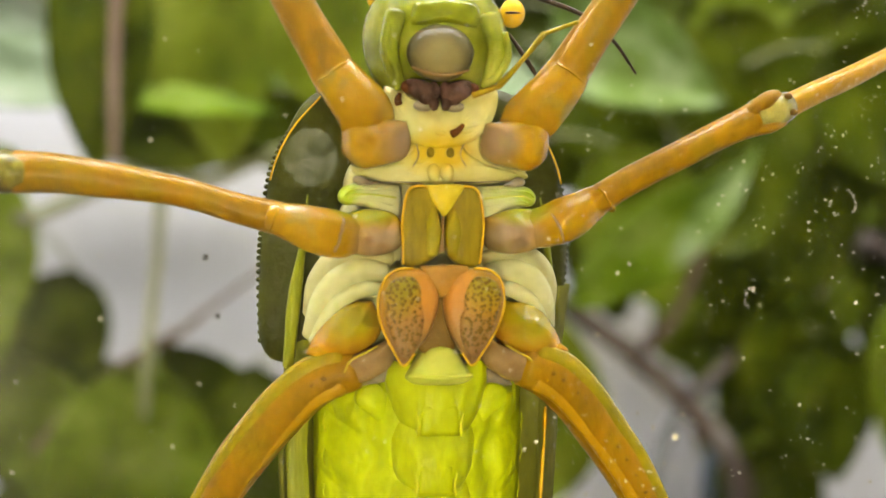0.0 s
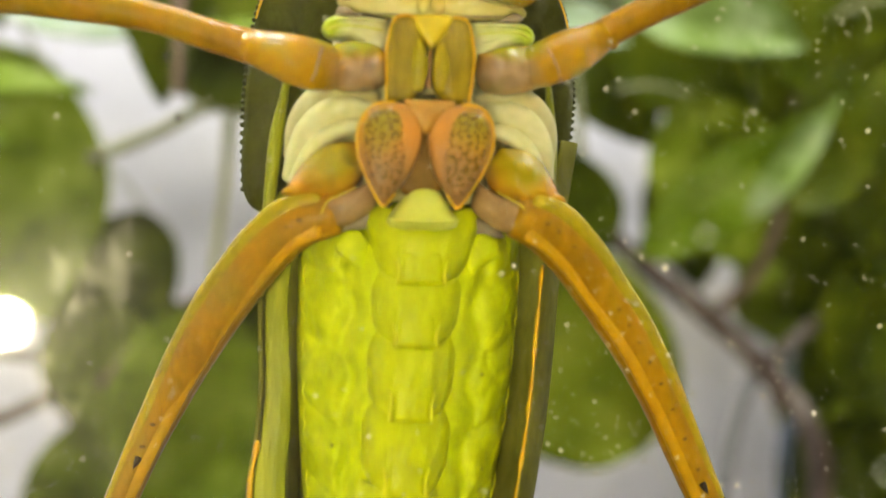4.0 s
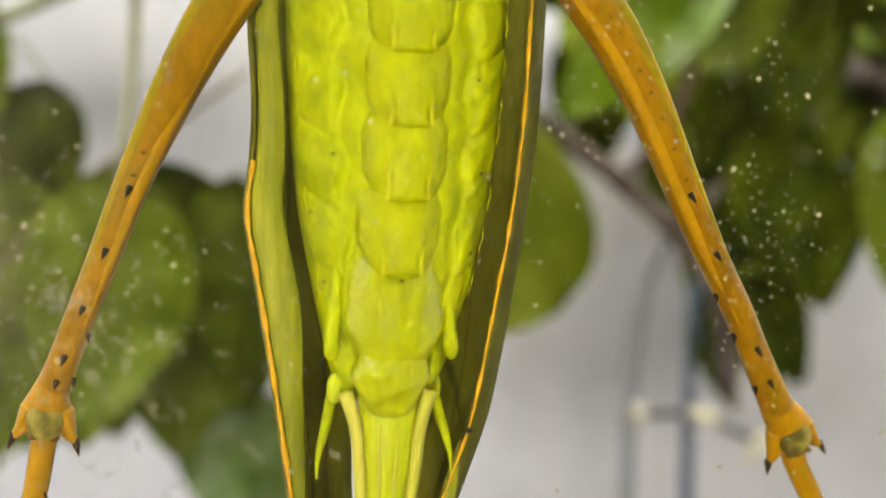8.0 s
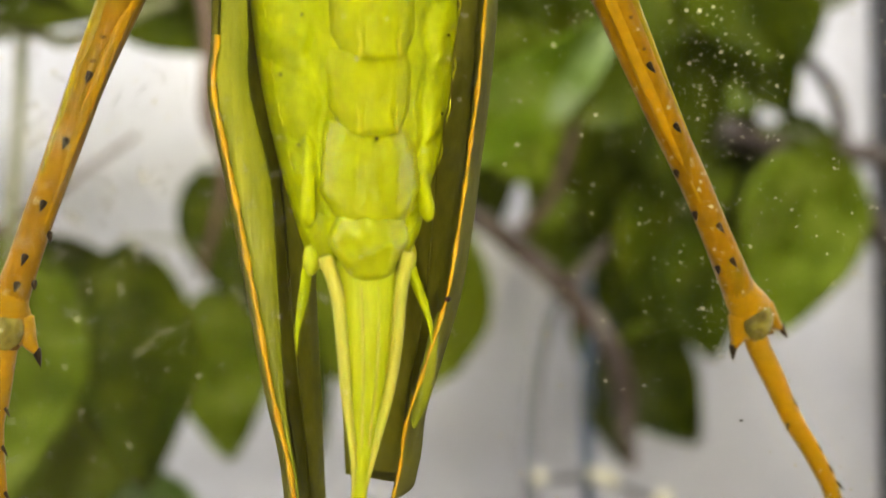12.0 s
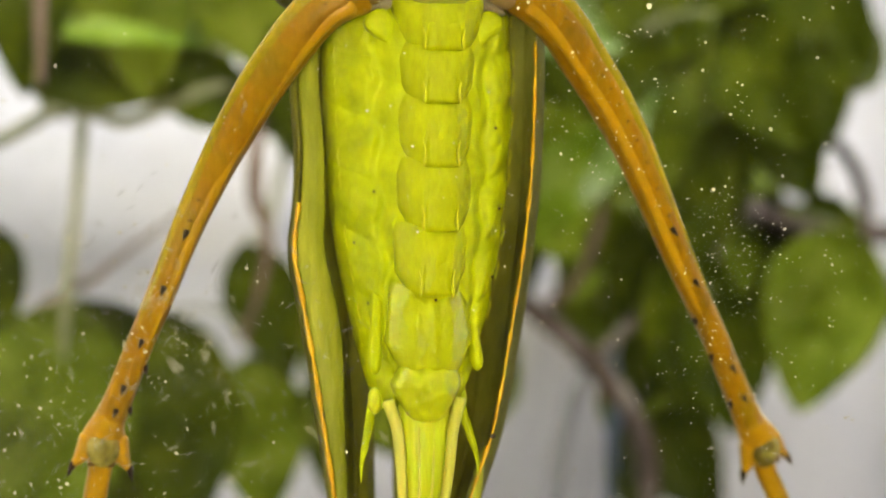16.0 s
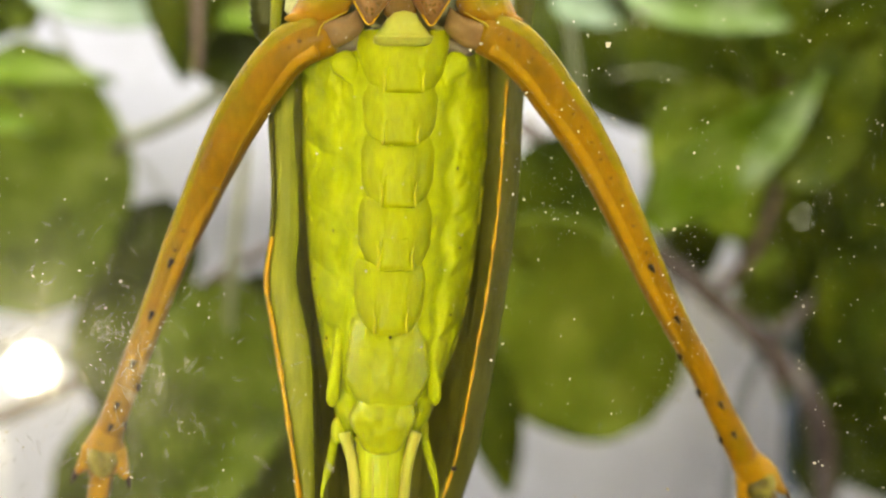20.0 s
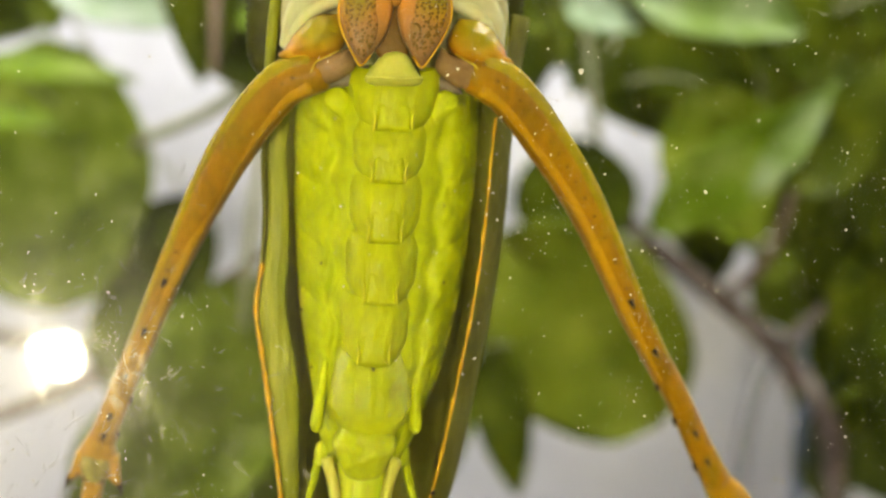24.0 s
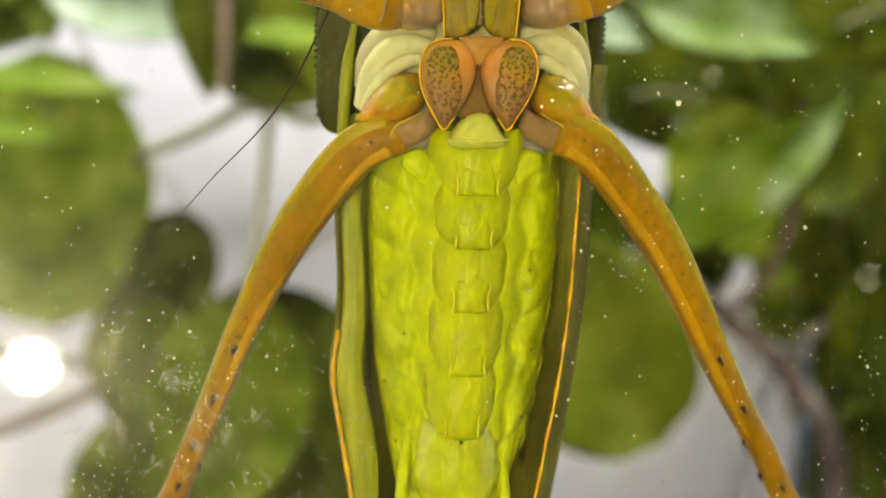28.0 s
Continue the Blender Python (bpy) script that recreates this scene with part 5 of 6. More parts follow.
def leaf_blade(length, width, heart=0.0, curl=0.15, seed=0):
    """A leaf in the plane x (along) and z (across), base at the origin, folded along its midrib, with a toothless, slightly wavy margin."""
    rnd = random.Random(seed)
    bm = bmesh.new()
    nu, nv = 18, 8
    ph, am = rnd.uniform(0, 6), rnd.uniform(0.02, 0.05)
    top, bot = [], []
    for i in range(nu + 1):
        u = i / nu
        w = width / 2 * (math.sin(math.pi * u ** (0.62 if heart else 0.8)) ** 0.75) * (1 - 0.25 * u * (1 - heart))
        if heart:
            w = width / 2 * math.sqrt(max(0.0, 1 - (2 * u**0.92 - 1) ** 2))
        w = max(w, 0.01)
        rt, rb = [], []
        for j in range(-nv, nv + 1):
            v = j / nv
            x = length * u - heart * 0.22 * length * abs(v) * (1 - u) ** 2 * 1.4
            z = w * v * (1 + am * math.sin(ph + 9 * u))
            rib = 0.012 * length * math.sin(abs(v) * 3 + u * 22) * abs(v)
            y = -0.10 * width * abs(v) ** 1.3 + curl * length * (u - 0.4) ** 2 + rib * 0.5 + 0.03 * width * math.sin(ph + 7 * u + 2 * v)
            rt.append(bm.verts.new(Vector((x, y, z)) * CM))
            rb.append(bm.verts.new(Vector((x, y + 0.035, z)) * CM))
        top.append(rt)
        bot.append(rb)
    m = 2 * nv
    for i in range(nu):
        for j in range(m):
            bm.faces.new((top[i][j], top[i][j + 1], top[i + 1][j + 1], top[i + 1][j]))
            bm.faces.new((bot[i][j], bot[i + 1][j], bot[i + 1][j + 1], bot[i][j + 1]))
        bm.faces.new((top[i][0], top[i + 1][0], bot[i + 1][0], bot[i][0]))
        bm.faces.new((top[i][m], bot[i][m], bot[i + 1][m], top[i + 1][m]))
    for r, q in ((top[0], bot[0]), (top[nu], bot[nu])):
        for j in range(m):
            bm.faces.new((r[j], q[j], q[j + 1], r[j + 1]))
    return bm


def shrub(name, label, stems, leaves):
    """stems: lists of rows x, y, z, radius. leaves: x, y, z of the middle, length, width, direction of the tip, lean back, turn, kind."""
    root = stems[0][0]
    base = W(*root[:3])
    ob = thing(name, label, "plant", base)
    pts = []
    for s in stems:
        rows = [(x - root[0], y - root[1], z - root[2], r, r) for x, y, z, r, *k in s]
        thick = s[0][3] > 0.3
        part("branch", tube(rows, 10, 8 * len(s), 0.12), M_BARK if thick else (M_TWIG if len(s[0]) > 4 else M_GREENTWIG), ob, "rough brown branch" if thick else "")
        for q in spline([r[:3] for r in s], 24):
            pts.append(Vector(q))
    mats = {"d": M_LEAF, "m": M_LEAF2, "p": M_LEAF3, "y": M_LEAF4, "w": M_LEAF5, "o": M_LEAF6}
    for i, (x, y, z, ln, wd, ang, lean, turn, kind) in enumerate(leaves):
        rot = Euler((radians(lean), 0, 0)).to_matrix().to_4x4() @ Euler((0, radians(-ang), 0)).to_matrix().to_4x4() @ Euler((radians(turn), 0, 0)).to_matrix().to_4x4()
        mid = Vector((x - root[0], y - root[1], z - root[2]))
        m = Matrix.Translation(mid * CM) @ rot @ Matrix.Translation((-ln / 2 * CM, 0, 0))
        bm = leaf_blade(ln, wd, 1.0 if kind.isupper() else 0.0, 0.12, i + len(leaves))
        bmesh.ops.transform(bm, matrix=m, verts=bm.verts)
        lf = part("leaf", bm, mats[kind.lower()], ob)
        start = m.translation / CM
        near = min(pts, key=lambda p: (p - start - Vector(root[:3])).length) - Vector(root[:3])
        way = near - start
        near = start + way * min(1.0, 2.6 / max(way.length, 0.01))
        half = (start + near) / 2 + Vector((0, 0.2, 0.25))
        part("leaf_stalk", tube([(*start, 0.05, 0.05), (*half, 0.05, 0.05), (*near, 0.07, 0.07)], 6, 10), M_GREENTWIG, lf)
    return ob


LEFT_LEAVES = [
    # the two narrow lime leaves stand in for the big leaf's lit rim
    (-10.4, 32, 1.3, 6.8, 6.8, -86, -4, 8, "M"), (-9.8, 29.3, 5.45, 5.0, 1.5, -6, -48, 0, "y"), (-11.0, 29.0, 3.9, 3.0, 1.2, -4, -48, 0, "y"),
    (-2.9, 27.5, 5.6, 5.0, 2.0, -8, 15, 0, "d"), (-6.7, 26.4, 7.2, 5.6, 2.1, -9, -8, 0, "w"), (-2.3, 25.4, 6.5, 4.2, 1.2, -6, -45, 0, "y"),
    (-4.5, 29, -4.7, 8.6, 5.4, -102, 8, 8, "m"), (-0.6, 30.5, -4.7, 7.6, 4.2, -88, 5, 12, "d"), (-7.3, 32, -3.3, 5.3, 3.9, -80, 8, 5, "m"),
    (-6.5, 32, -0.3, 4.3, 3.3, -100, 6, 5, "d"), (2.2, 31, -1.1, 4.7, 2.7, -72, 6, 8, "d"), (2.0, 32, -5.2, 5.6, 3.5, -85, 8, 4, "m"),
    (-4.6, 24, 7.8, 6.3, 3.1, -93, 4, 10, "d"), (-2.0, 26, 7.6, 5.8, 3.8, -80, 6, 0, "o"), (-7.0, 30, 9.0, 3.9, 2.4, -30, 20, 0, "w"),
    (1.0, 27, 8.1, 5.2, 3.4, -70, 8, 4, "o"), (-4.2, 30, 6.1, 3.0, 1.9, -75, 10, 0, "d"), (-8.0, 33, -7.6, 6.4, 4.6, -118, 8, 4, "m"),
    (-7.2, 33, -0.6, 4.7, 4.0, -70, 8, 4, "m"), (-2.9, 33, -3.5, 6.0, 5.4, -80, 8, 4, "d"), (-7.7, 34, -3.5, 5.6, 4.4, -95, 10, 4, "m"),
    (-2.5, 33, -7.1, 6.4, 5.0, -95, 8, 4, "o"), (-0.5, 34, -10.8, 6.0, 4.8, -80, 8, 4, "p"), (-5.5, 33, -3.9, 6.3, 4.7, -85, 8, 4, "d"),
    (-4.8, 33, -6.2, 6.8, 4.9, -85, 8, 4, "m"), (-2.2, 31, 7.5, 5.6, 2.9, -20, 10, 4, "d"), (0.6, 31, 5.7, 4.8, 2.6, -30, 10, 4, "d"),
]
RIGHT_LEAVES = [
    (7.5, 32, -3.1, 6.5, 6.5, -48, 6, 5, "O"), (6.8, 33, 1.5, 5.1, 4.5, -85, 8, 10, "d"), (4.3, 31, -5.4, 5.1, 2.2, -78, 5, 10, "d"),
    # the slim pale leaf stands in for sheen on the lime leaf
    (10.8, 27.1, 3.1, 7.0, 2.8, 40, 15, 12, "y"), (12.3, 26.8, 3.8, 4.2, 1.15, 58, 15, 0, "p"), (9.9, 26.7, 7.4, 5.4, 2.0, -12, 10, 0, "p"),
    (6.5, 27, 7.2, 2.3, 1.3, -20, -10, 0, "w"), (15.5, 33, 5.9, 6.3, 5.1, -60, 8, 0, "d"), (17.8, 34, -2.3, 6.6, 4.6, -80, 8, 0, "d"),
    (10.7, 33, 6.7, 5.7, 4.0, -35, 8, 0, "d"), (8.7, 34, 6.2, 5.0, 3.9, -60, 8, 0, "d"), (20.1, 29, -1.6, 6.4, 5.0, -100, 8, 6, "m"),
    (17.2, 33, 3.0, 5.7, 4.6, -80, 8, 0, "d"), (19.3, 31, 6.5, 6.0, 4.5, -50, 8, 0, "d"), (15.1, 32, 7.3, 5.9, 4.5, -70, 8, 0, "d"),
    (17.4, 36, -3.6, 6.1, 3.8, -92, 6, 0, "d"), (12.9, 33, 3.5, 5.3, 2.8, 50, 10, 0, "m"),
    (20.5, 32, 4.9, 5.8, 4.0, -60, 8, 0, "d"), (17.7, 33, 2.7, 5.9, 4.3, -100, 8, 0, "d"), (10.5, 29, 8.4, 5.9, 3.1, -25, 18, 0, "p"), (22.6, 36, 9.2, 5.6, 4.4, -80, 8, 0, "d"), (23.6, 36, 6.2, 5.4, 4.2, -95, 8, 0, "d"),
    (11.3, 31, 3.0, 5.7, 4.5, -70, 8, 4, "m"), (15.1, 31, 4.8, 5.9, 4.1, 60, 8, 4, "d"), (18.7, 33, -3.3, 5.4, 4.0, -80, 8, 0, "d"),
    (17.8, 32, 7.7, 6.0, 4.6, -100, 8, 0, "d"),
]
shrub("leafy_shrub", "leafy green shrub with round leaves, rooted in the soil",
      [[(-28.0, 38, -30, 0.9), (-26.0, 37, -12, 0.7), (-19.0, 35, 0, 0.4), (-11.0, 34, 2.4, 0.22), (-8.2, 32.5, 3.2, 0.18), (-7.0, 29, 3.4, 0.18)],
       [(-7.0, 29, 3.4, 0.2), (-5.4, 29, 4.1, 0.19), (-4.1, 28.6, 4.8, 0.2), (-3.3, 28, 4.8, 0.17)],
       [(-2.9, 27.6, 7.1, 0.13), (-3.3, 28, 4.8, 0.17), (-3.5, 28, 2.3, 0.14), (-3.8, 28, -0.3, 0.15), (-3.9, 28.4, -2.2, 0.1)],
       [(-3.3, 28, 4.8, 0.16), (-2.1, 28, 4.5, 0.2), (-0.5, 28, 5.2, 0.19), (0.7, 28, 5.6, 0.12)],
       [(-3.8, 28.6, -0.2, 0.12, 1), (-3.1, 29, 0.0, 0.13, 1), (-2.1, 29, 0.8, 0.08, 1), (-0.4, 29, 2.0, 0.06, 1)],
       [(-7.0, 29, -3.2, 0.14, 1), (-6.0, 29, -2.0, 0.13, 1), (-4.7, 29, -0.9, 0.12, 1), (-3.8, 28.6, -0.3, 0.12, 1)],
       [(1.6, 31, 7.0, 0.16, 1), (1.8, 30, 4.8, 0.2, 1), (1.7, 30, 2.6, 0.24, 1), (2.1, 30, 0.9, 0.16, 1), (1.4, 30.5, -2.0, 0.12, 1)],
       [(-4.0, 25, 14.0, 0.2, 1), (-4.2, 23.6, 9.4, 0.17, 1), (-4.3, 23.4, 6.9, 0.15, 1), (-4.3, 23.4, 4.9, 0.1, 1)],
       [(-13.8, 34, -6.3, 0.2, 1), (-10.8, 34, -5.1, 0.24, 1), (-8.6, 33.5, -3.9, 0.18, 1), (-7.0, 33.5, -3.0, 0.12, 1)],
       [(-2.9, 27.6, 7.1, 0.14), (-3.2, 26.0, 10.5, 0.16), (-4.0, 25, 14.0, 0.18)]], LEFT_LEAVES)
shrub("leafy_shrub", "dense dark green shrub with a slanting grey-brown branch",
      [[(40.0, 44, -30, 0.7), (39.0, 43, -14, 0.6), (31.0, 39, 0, 0.5), (25.0, 37, 1.2, 0.45), (19.7, 35, 2.4, 0.42), (19.0, 35, 0.1, 0.34), (16.4, 35, -1.6, 0.26), (14.3, 34.6, -3.2, 0.2)],
       [(5.6, 34.5, 4.4, 0.31), (7.8, 34, 2.3, 0.31), (9.3, 34, 0.6, 0.33), (12.1, 34, -1.5, 0.38), (14.3, 34, -3.5, 0.42), (16.0, 34.5, -5.6, 0.38), (16.6, 35, -9.0, 0.3)],
       [(12.4, 33.6, -1.2, 0.22, 1), (13.6, 33.4, 0.2, 0.18, 1), (14.4, 33, 3.4, 0.15, 1), (14.0, 32, 8.0, 0.12, 1)],
       [(19.7, 35, 3.7, 0.3), (19.3, 35, 8.0, 0.26), (19.0, 34, 13.0, 0.2)], [(7.8, 34, 2.3, 0.2), (7.2, 33, 6.0, 0.16), (6.6, 32, 9.5, 0.12)],
       [(9.3, 34, 0.6, 0.18), (7.0, 33, -1.2, 0.14), (5.2, 32, -3.4, 0.1)], [(14.4, 34, -4.2, 0.2, 1), (16.6, 35, -6.0, 0.2, 1), (17.2, 36, -10.0, 0.2, 1)]], RIGHT_LEAVES)
M_BLUE = plain("blue_grey_plastic", (0.10, 0.14, 0.22), 0.4, amount=0.1)
M_BEAD = plain("glint_cream", (0.86, 0.82, 0.60), 0.35, amount=0.05)
post = thing("support_post", "bent grey-blue metal support post standing in the soil", "post", W(13.5, 37, -30))
part("post_rod", tube([(0, 0, 0, 0.32, 0.32), (0.0, 0, 12.0, 0.32, 0.32), (0.1, 0, 18.5, 0.32, 0.32), (0.25, 0, 22.0, 0.31, 0.31), (0.8, 0, 25.0, 0.30, 0.30), (1.7, 0, 26.6, 0.28, 0.28), (2.7, 0, 27.0, 0.24, 0.24)], 16, 60), M_METAL, post)
part("post_strut", tube([(2.7, 0, 27.0, 0.2, 0.2), (2.6, 0, 24.4, 0.24, 0.24), (2.4, 0, 21.0, 0.24, 0.24), (2.4, 0, 0, 0.24, 0.24)], 14, 40), M_BLUE, post, "dark blue strut")
# added pale beads imitate blurred glints of light near the post
for x, z, r in ((2.4, 19.8, 0.30), (2.95, 19.6, 0.34), (5.0, 18.7, 0.34), (4.6, 18.2, 0.3), (0.2, 19.9, 0.26)):
    part("glint_bead", sphere((x, -0.75, z), r, r * 0.8, r, u=16, v=10), M_BEAD, post, "small cream bead standing in for a blurred glint")
# added bar that only carries the beads
part("bead_bar", tube([(-0.2, -0.45, 19.7, 0.12, 0.12), (2.6, -0.45, 19.6, 0.12, 0.12), (5.1, -0.45, 18.4, 0.12, 0.12)], 8, 20), M_BLACK, post)


def thicket(boxes, seed):
    """Leaves strewn through boxes of x0, x1, z0, z1, count."""
    rnd = random.Random(seed)
    out = []
    for x0, x1, z0, z1, count in boxes:
        for k in range(count):
            ln = rnd.uniform(4.2, 6.4)
            # darker tones on the right put its shade into the leaf colour
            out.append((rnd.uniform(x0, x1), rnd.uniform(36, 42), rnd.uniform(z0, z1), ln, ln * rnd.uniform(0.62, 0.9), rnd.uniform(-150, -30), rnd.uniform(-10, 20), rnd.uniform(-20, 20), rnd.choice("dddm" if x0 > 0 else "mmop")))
    return out


shrub("leafy_shrub", "dark green shrub filling the back of the enclosure",
      [[(42.0, 45, -30, 1.0), (41.0, 44, -16, 0.8), (30.0, 42, 0, 0.6), (16.5, 41, 6, 0.4), (12.0, 41, 14, 0.3)], [(30.0, 42, 0, 0.4), (29.0, 41, 4, 0.3), (26.0, 41, 8, 0.25), (27.0, 41, 15, 0.2)], [(16.5, 41, 6, 0.3), (10.0, 41, 8, 0.25), (5.0, 41, 6, 0.2), (3.0, 41, 0, 0.16)]],
      thicket([(13, 23, 0.8, 8, 22), (23, 29, 6.6, 12, 8), (23.5, 29, -2.4, 0.8, 8), (11, 24, 8, 15, 16), (16.8, 19.6, -8.5, -0.5, 9), (4, 11, 6, 12, 9)], 5))
shrub("leafy_shrub", "dark green low shrub at the back of the enclosure",
      [[(-31.0, 45, -30, 1.0), (-30.0, 44, -16, 0.8), (-26.0, 42, -2, 0.6), (-20.0, 41, 8, 0.4), (-14.0, 41, 12, 0.3), (-4.0, 41, 13, 0.2)], [(-26.0, 42, -2, 0.4), (-14.0, 42, -4, 0.25), (-3.0, 41, -5, 0.16)]],
      thicket([(-9.5, -6, -10, -7, 5), (-21, -15.5, -1.5, 6, 7), (-14, 5, 9.5, 16, 20)], 8))
bar = thing("corner_bar", "dark grey metal corner bar of the enclosure frame", "frame bar", W(38.5, 50.4, -27))
part("bar_body", box((-0.008, -0.012, 0.0), (0.008, 0.012, 0.77), 0.002), M_BLACK, bar, smooth=False)

# ---------------------------------------------------------------- dirt on the pane
M_DUST = plain("pale_dust", (0.62, 0.57, 0.44), 0.7, amount=0.25, fine=3000, coarse=400, bump_d=0.00002)
M_SPECK = plain("dark_speck", (0.03, 0.022, 0.015), 0.7, amount=0.25, fine=3000, coarse=400, bump_d=0.00002)


def film_material(name, color, amount):
    """A thin dried film: mostly clear."""
    m, t, b, o = nodes_of(name)
    b.inputs["Base Color"].default_value = (*color, 1)
    b.inputs["Roughness"].default_value = 0.5
    clear = t.nodes.new("ShaderNodeBsdfTransparent")
    mx = t.nodes.new("ShaderNodeMixShader")
    n = noise_tex(t, 900, 5, 0.65)
    t.links.new(ramp(t, n, [(0.38, (amount * 0.05,) * 3), (0.62, (amount,) * 3)]), mx.inputs["Fac"])
    t.links.new(clear.outputs["BSDF"], mx.inputs[1])
    t.links.new(b.outputs["BSDF"], mx.inputs[2])
    t.links.new(mx.outputs["Shader"], o.inputs["Surface"])
    return m


M_SMEAR = film_material("dried_smear", (0.60, 0.55, 0.42), 0.14)
M_DROP = film_material("dried_drop_film", (0.55, 0.58, 0.48), 0.10)


def dust(name, label, rows, mat, thin=1.0):
    """Many flat, ragged flecks lying on the inner face of the pane, joined."""
    verts, faces = [], []
    for x, z, r, seed in rows:
        rnd = random.Random(seed)
        k = 7
        a0, st = rnd.uniform(0, 6), rnd.uniform(0.2, 0.9) * thin
        ca, sa = math.cos(a0), math.sin(a0)
        i0 = len(verts)
        for y, s in ((-0.118, 1.0), (-0.10, 0.6)):
            for j in range(k):
                an = 2 * math.pi * j / k
                q = r * s * rnd.uniform(0.7, 1.2)
                u, v = q * math.cos(an), q * math.sin(an) * st
                verts.append(W(x + u * ca - v * sa, y, z + u * sa + v * ca))
        for j in range(k):
            faces.append((i0 + j, i0 + (j + 1) % k, i0 + k + (j + 1) % k, i0 + k + j))
        faces.append(tuple(i0 + j for j in reversed(range(k))))
        faces.append(tuple(i0 + k + j for j in range(k)))
    me = bpy.data.meshes.new(name)
    me.from_pydata(verts, [], faces)
    me.materials.append(mat)
    return tagged(new(name, me), label, "dust", kind="stuff")


rd = random.Random(11)
flecks = []
for k in range(7000):
    x, z = rd.uniform(-8, 9), rd.uniform(-7, 9)
    if rd.random() < 0.34 + 0.55 * (x > 0.8):
        flecks.append((x, z, 0.0045 + 0.014 * rd.random() ** 4, k))
for k in range(60):  # denser clusters
    cx, cz = rd.uniform(0.8, 6.5), rd.uniform(-5, 7)
    for j in range(26):
        flecks.append((cx + rd.gauss(0, 0.3), cz + rd.gauss(0, 0.3), 0.004 + 0.009 * rd.random() ** 3, 3000 + k * 40 + j))
for k in range(480):  # streaky grime on the lamp's side
    flecks.append((-3.4 + rd.gauss(0, 0.9), -0.6 + rd.gauss(0, 1.1), 0.005 + 0.014 * rd.random() ** 3, 6000 + k))
for x, z, r in ((1.8, 2.75, 0.03), (3.0, 1.65, 0.026), (1.85, 2.09, 0.02), (3.13, 0.72, 0.022), (2.32, 2.18, 0.018), (2.56, 2.0, 0.018), (1.67, -1.88, 0.02), (3.81, -1.08, 0.02), (3.33, 3.82, 0.018), (2.44, 3.93, 0.018)):
    flecks.append((x, z, r, int(1000 * (x + z))))
dust("dust", "pale dust flecks scattered over the glass", flecks, M_DUST)
dust("specks", "few dark specks on the glass", [(-1.93, 4.23, 0.028, 1), (-1.84, 3.78, 0.024, 2), (-2.42, 3.4, 0.016, 3), (-2.9, 2.9, 0.012, 4), (2.68, -2.2, 0.016, 5), (4.1, -3.9, 0.03, 6), (1.45, -2.9, 0.014, 7)], M_SPECK)


def water_ring(x, z, r, seed):
    """A dried drop: broken arcs of fine crumbs round an uneven circle."""
    rnd = random.Random(seed)
    rows = []
    for k in range(int(900 * r)):
        an = rnd.uniform(0, 2 * math.pi)
        if noise.noise(Vector((math.cos(an) * 1.6 + x, math.sin(an) * 1.6, z))) < -0.12:
            continue
        q = r * (1 + 0.08 * math.sin(3 * an + x)) + rnd.gauss(0, 0.006)
        rows.append((x + q * math.cos(an), z + q * math.sin(an), rnd.uniform(0.0025, 0.006), rnd.randrange(99999)))
    ob = dust("water_ring", "dried ring-shaped water mark on the glass", rows, M_DUST)
    ob["kind"] = ""
    del ob["kind"]
    return tagged(ob, "dried ring-shaped water mark on the glass", "water mark", "water marks on the glass")


for x, z, r, w in ((-2.62, 0.20, 0.11, 1), (-2.15, 0.03, 0.22, 2), (-2.30, -0.10, 0.14, 3), (-2.71, 0.19, 0.08, 4), (2.45, 3.87, 0.08, 5), (3.2, 4.64, 0.11, 6), (-2.55, 0.2, 0.10, 7)):
    water_ring(x, z, r, w)

smears = [(-1.9, -0.1, 0.09, 21), (-1.4, 0.3, 0.08, 22), (-1.3, -1.0, 0.11, 23), (-2.2, -0.3, 0.13, 24), (-2.45, -0.4, 0.14, 25), (-2.1, -0.5, 0.09, 26), (-3.4, 0.15, 0.12, 27), (-1.5, -1.3, 0.06, 28), (-3.2, 0.6, 0.10, 29)]
rd = random.Random(5)
for k in range(70):  # finer smears and curls beside them
    cx, cz, r, w = smears[k % 9]
    smears.append((cx + rd.gauss(0, 0.3), cz + rd.gauss(0, 0.3), rd.uniform(0.015, 0.05), 40 + k))
for k in range(460):  # thin curls near the lamp's side
    smears.append((-2.5 + rd.gauss(0, 0.8), -0.3 + rd.gauss(0, 0.8), 0.012 + 0.07 * rd.random() ** 2, 400 + k))
for k in range(60):
    smears.append((rd.uniform(1.0, 6.0), rd.uniform(-4, 6.5), 0.012 + 0.05 * rd.random() ** 2, 140 + k))
dust("smears", "beige dried smears on the glass", smears, M_SMEAR, 0.4)
for x, z, r in ((-1.13, 4.99, 0.21), (-2.70, 0.18, 0.10), (2.1, 3.0, 0.11), (3.6, 1.2, 0.13)):
    bm = bmesh.new()
    o = [(r * (1 + 0.05 * math.sin(3 * a + x)) * math.cos(a), r * 1.05 * math.sin(a)) for a in np.linspace(0, 2 * math.pi, 30)[:-1]]
    plate([(x + u, z + v) for u, v in o], -0.115, 0.003, 0.004, 4, 40, bm=bm)
    bmesh.ops.translate(bm, vec=(0, 0, BASE), verts=bm.verts)
    tagged(part("dried_drop", bm, M_DROP, None), "round dried drop on the glass", "water mark", "water marks on the glass")


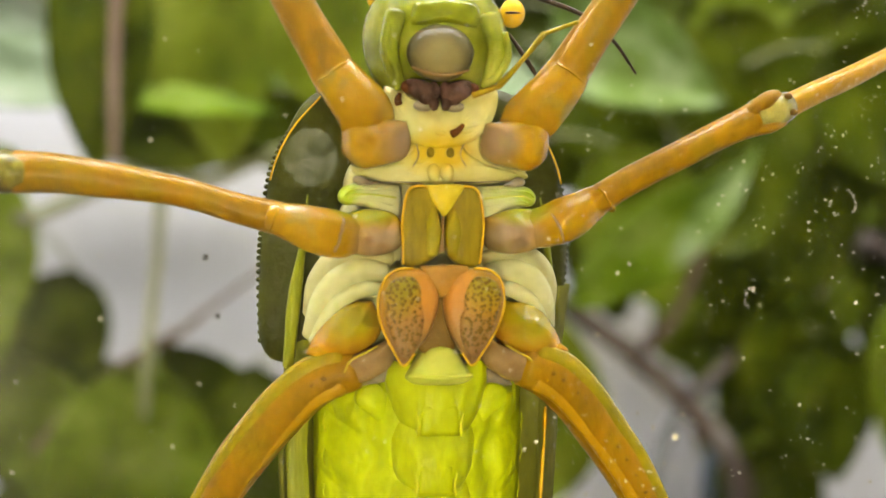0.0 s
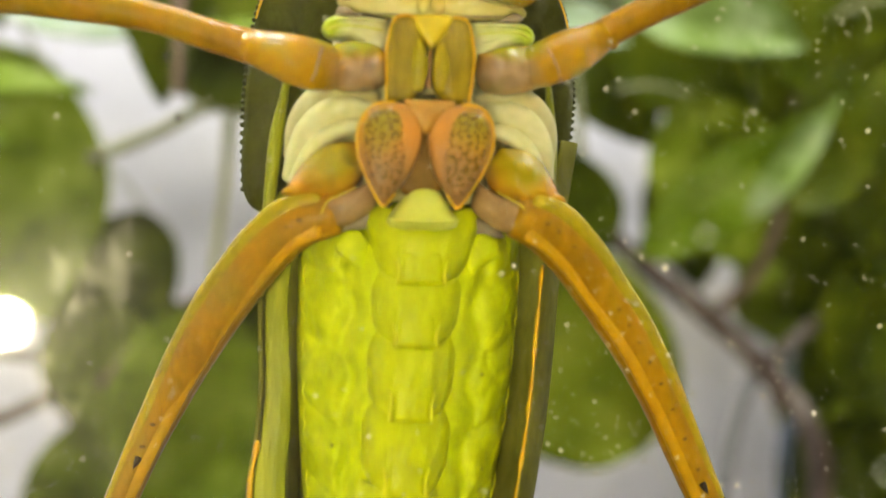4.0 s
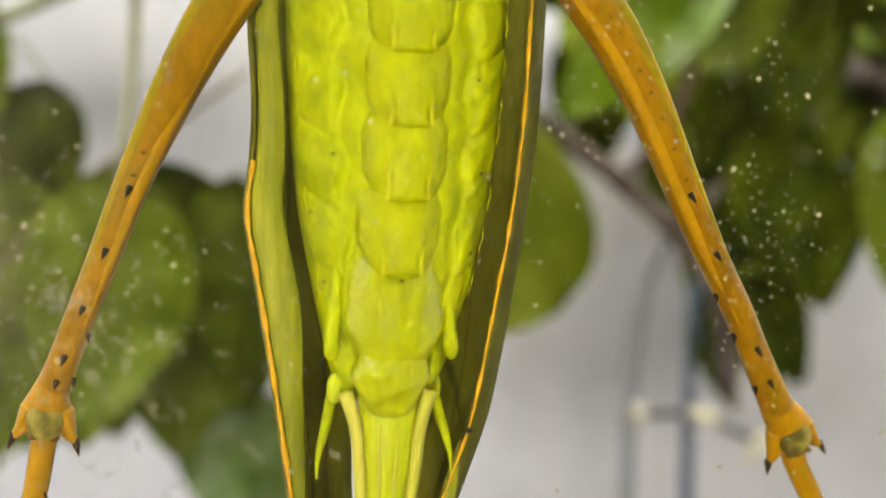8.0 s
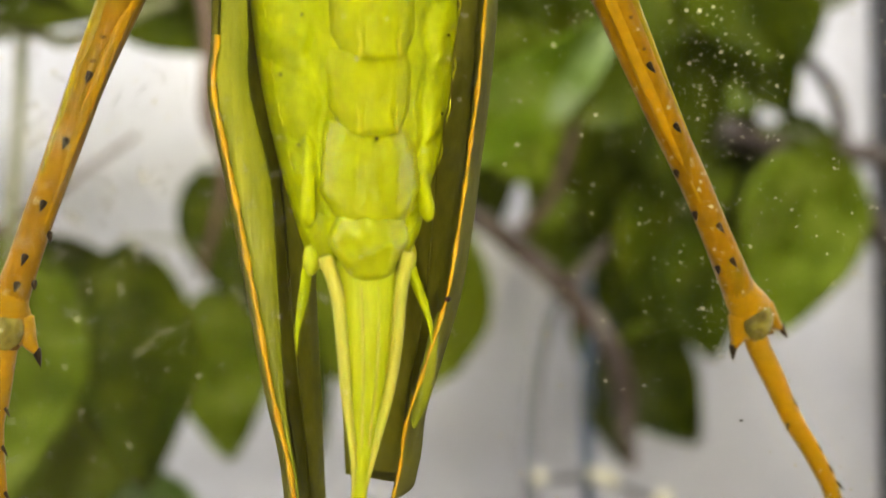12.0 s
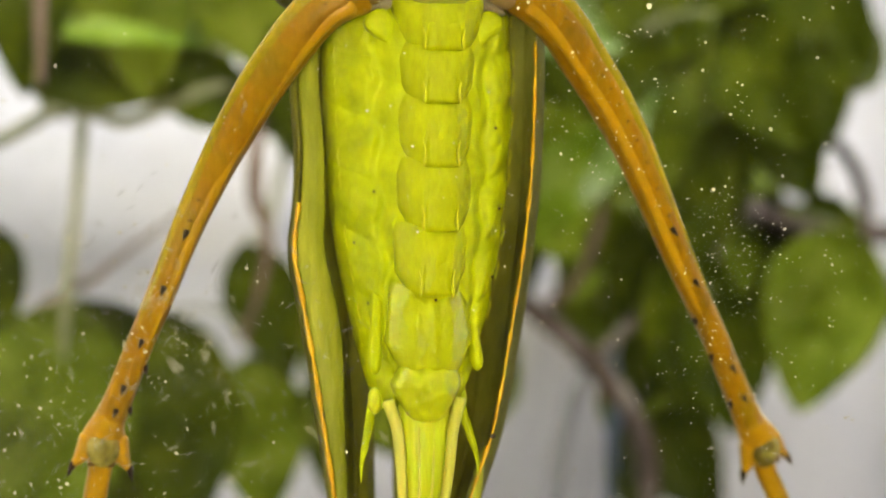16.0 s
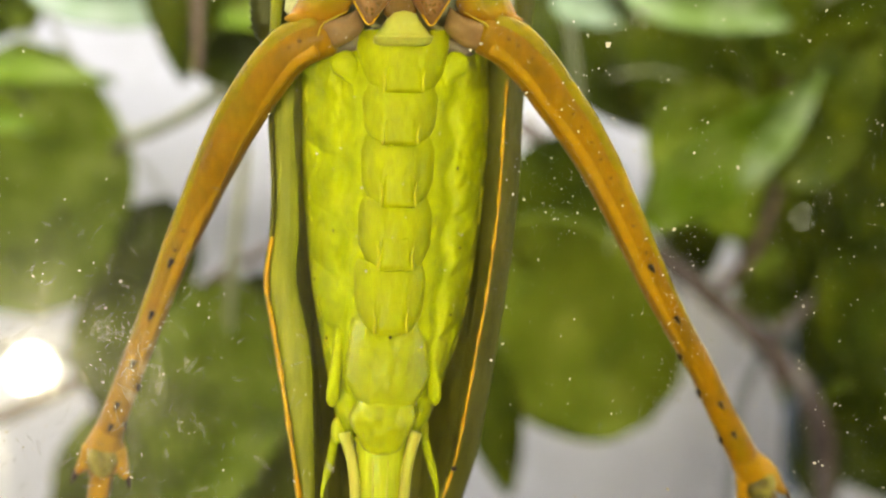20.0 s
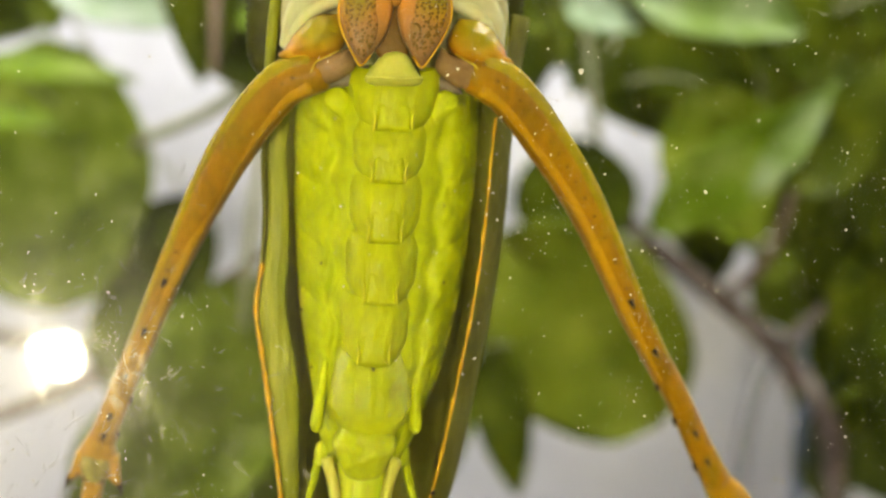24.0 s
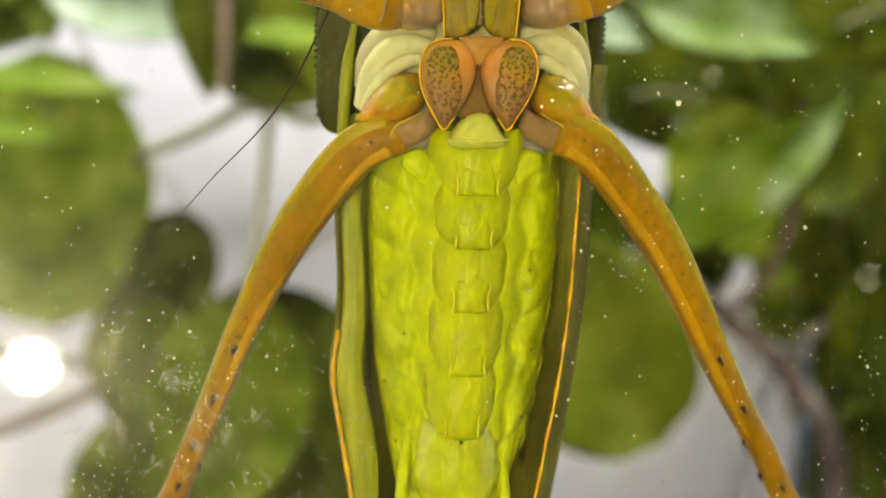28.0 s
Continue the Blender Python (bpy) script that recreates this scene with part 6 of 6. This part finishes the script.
# ---------------------------------------------------------------- what moves
def motions():
    """The animal sways a little on its legs; a feeler swings past; the mouth's feeler tip works."""
    sway = [  # seconds, shift in centimetres, turn in degrees
        (0, -0.044, 0.169, 0.251, -2.35, 0.70, 0.39),
        (0.5, -0.031, 0.144, 0.213, -2.31, 0.82, 0.36),
        (1, -0.034, 0.119, 0.182, -2.29, 0.90, 0.34),
        (1.5, -0.032, 0.115, 0.160, -2.32, 0.93, 0.32),
        (2, -0.026, 0.108, 0.146, -2.38, 0.90, 0.32),
        (2.5, -0.020, 0.086, 0.142, -2.48, 0.85, 0.30),
        (4.5, -0.045, -0.067, 0.123, -2.95, 0.60, 0.17),
        (5, -0.038, -0.047, 0.116, -3.01, 0.38, 0.19),
        (5.5, -0.033, -0.010, 0.113, -2.80, 0.34, 0.16),
        (6, -0.032, 0.006, 0.110, -2.57, 0.33, 0.13),
        (6.5, -0.022, 0.027, 0.098, -2.35, 0.32, 0.05),
        (7, 0.001, 0.069, 0.088, -2.08, 0.31, -0.05),
        (7.5, 0.020, 0.090, 0.086, -1.86, 0.22, -0.19),
        (8, 0.024, 0.111, 0.081, -1.61, 0.20, -0.35),
        (8.5, 0.037, 0.149, 0.087, -1.36, 0.16, -0.54),
        (9, 0.043, 0.158, 0.088, -1.14, 0.13, -0.72),
        (9.5, 0.038, 0.147, 0.088, -0.97, 0.07, -0.83),
        (10, 0.024, 0.137, 0.089, -0.76, -0.08, -0.91),
        (10.5, 0.014, 0.126, 0.087, -0.55, -0.28, -0.99),
        (11, 0.019, 0.096, 0.089, -0.39, -0.45, -1.12),
        (11.5, 0.010, 0.095, 0.090, -0.32, -0.51, -1.16),
        (13.5, 0.012, 0.104, 0.080, -0.16, -0.74, -1.18),
        (14, 0.014, 0.093, 0.073, -0.15, -0.80, -1.19),
        (14.5, 0.003, 0.068, 0.054, -0.12, -0.80, -1.10),
        (15, -0.001, 0.050, 0.053, -0.09, -0.74, -0.99),
        (15.5, 0.015, 0.053, 0.049, -0.07, -0.69, -0.93),
        (16, 0.039, 0.078, 0.036, -0.05, -0.61, -0.79),
        (16.5, 0.032, 0.072, 0.030, -0.02, -0.49, -0.68),
        (17, 0.017, 0.062, 0.020, 0.06, -0.31, -0.56),
        (17.5, 0.019, 0.051, 0.004, 0.07, -0.12, -0.45),
        (18, -0.009, 0.049, -0.006, 0.06, 0.03, -0.38),
        (18.5, -0.049, 0.076, -0.003, 0.03, 0.10, -0.32),
        (19, -0.043, 0.076, -0.001, 0.05, 0.01, -0.15),
        (19.5, -0.031, 0.079, -0.001, 0.08, -0.08, 0.04),
        (20, -0.036, 0.082, -0.007, 0.16, -0.20, 0.26),
        (20.5, -0.043, 0.069, -0.009, 0.28, -0.25, 0.36),
        (21, -0.040, 0.064, -0.018, 0.45, -0.26, 0.44),
        (21.5, -0.049, 0.056, -0.022, 0.70, -0.21, 0.56),
        (23.5, 0.001, -0.039, -0.117, 2.29, 0.22, 0.84),
        (24, 0.024, -0.050, -0.170, 2.80, 0.42, 0.96),
        (24.5, 0.033, -0.060, -0.213, 3.24, 0.49, 1.01),
        (25, 0.030, -0.069, -0.219, 3.61, 0.48, 1.02),
        (25.5, 0.038, -0.101, -0.238, 3.86, 0.40, 0.92),
        (26, 0.029, -0.112, -0.257, 4.10, 0.17, 0.79),
        (26.5, 0.037, -0.114, -0.363, 4.34, -0.29, 0.67),
        (27, 0.039, -0.123, -0.421, 4.45, -0.77, 0.59),
        (27.5, 0.031, -0.146, -0.436, 4.55, -0.97, 0.55),
        (28, 0.015, -0.144, -0.428, 4.67, -1.10, 0.56),
    ]
    walk(katydid, [(t, pose(*(W(PIVOT.x + x, PIVOT.y + y, PIVOT.z + z)), rx, ry, rz)) for t, x, y, z, rx, ry, rz in sway])
    at = feeler.location.copy()
    swing = [(0, 100), (2.5, 95), (24.8, 95), (25.6, 60), (25.85, 22), (26.0, -2), (26.2, 4), (26.4, 45), (26.8, 60), (27.1, 45), (27.4, 12), (27.6, 6), (28, -3)]
    walk(feeler, [(t, pose(at.x, at.y, at.z, 0, a, 0)) for t, a in swing])
    walk(mouth_tip, [(t, pose(0, 0, z * CM)) for t, z in ((0, 0.0), (0.3, 0.08), (0.6, 0.16), (1.0, 0.2), (1.5, 0.17), (2.0, 0.2), (2.5, 0.2), (28, 0.2))])


motions()
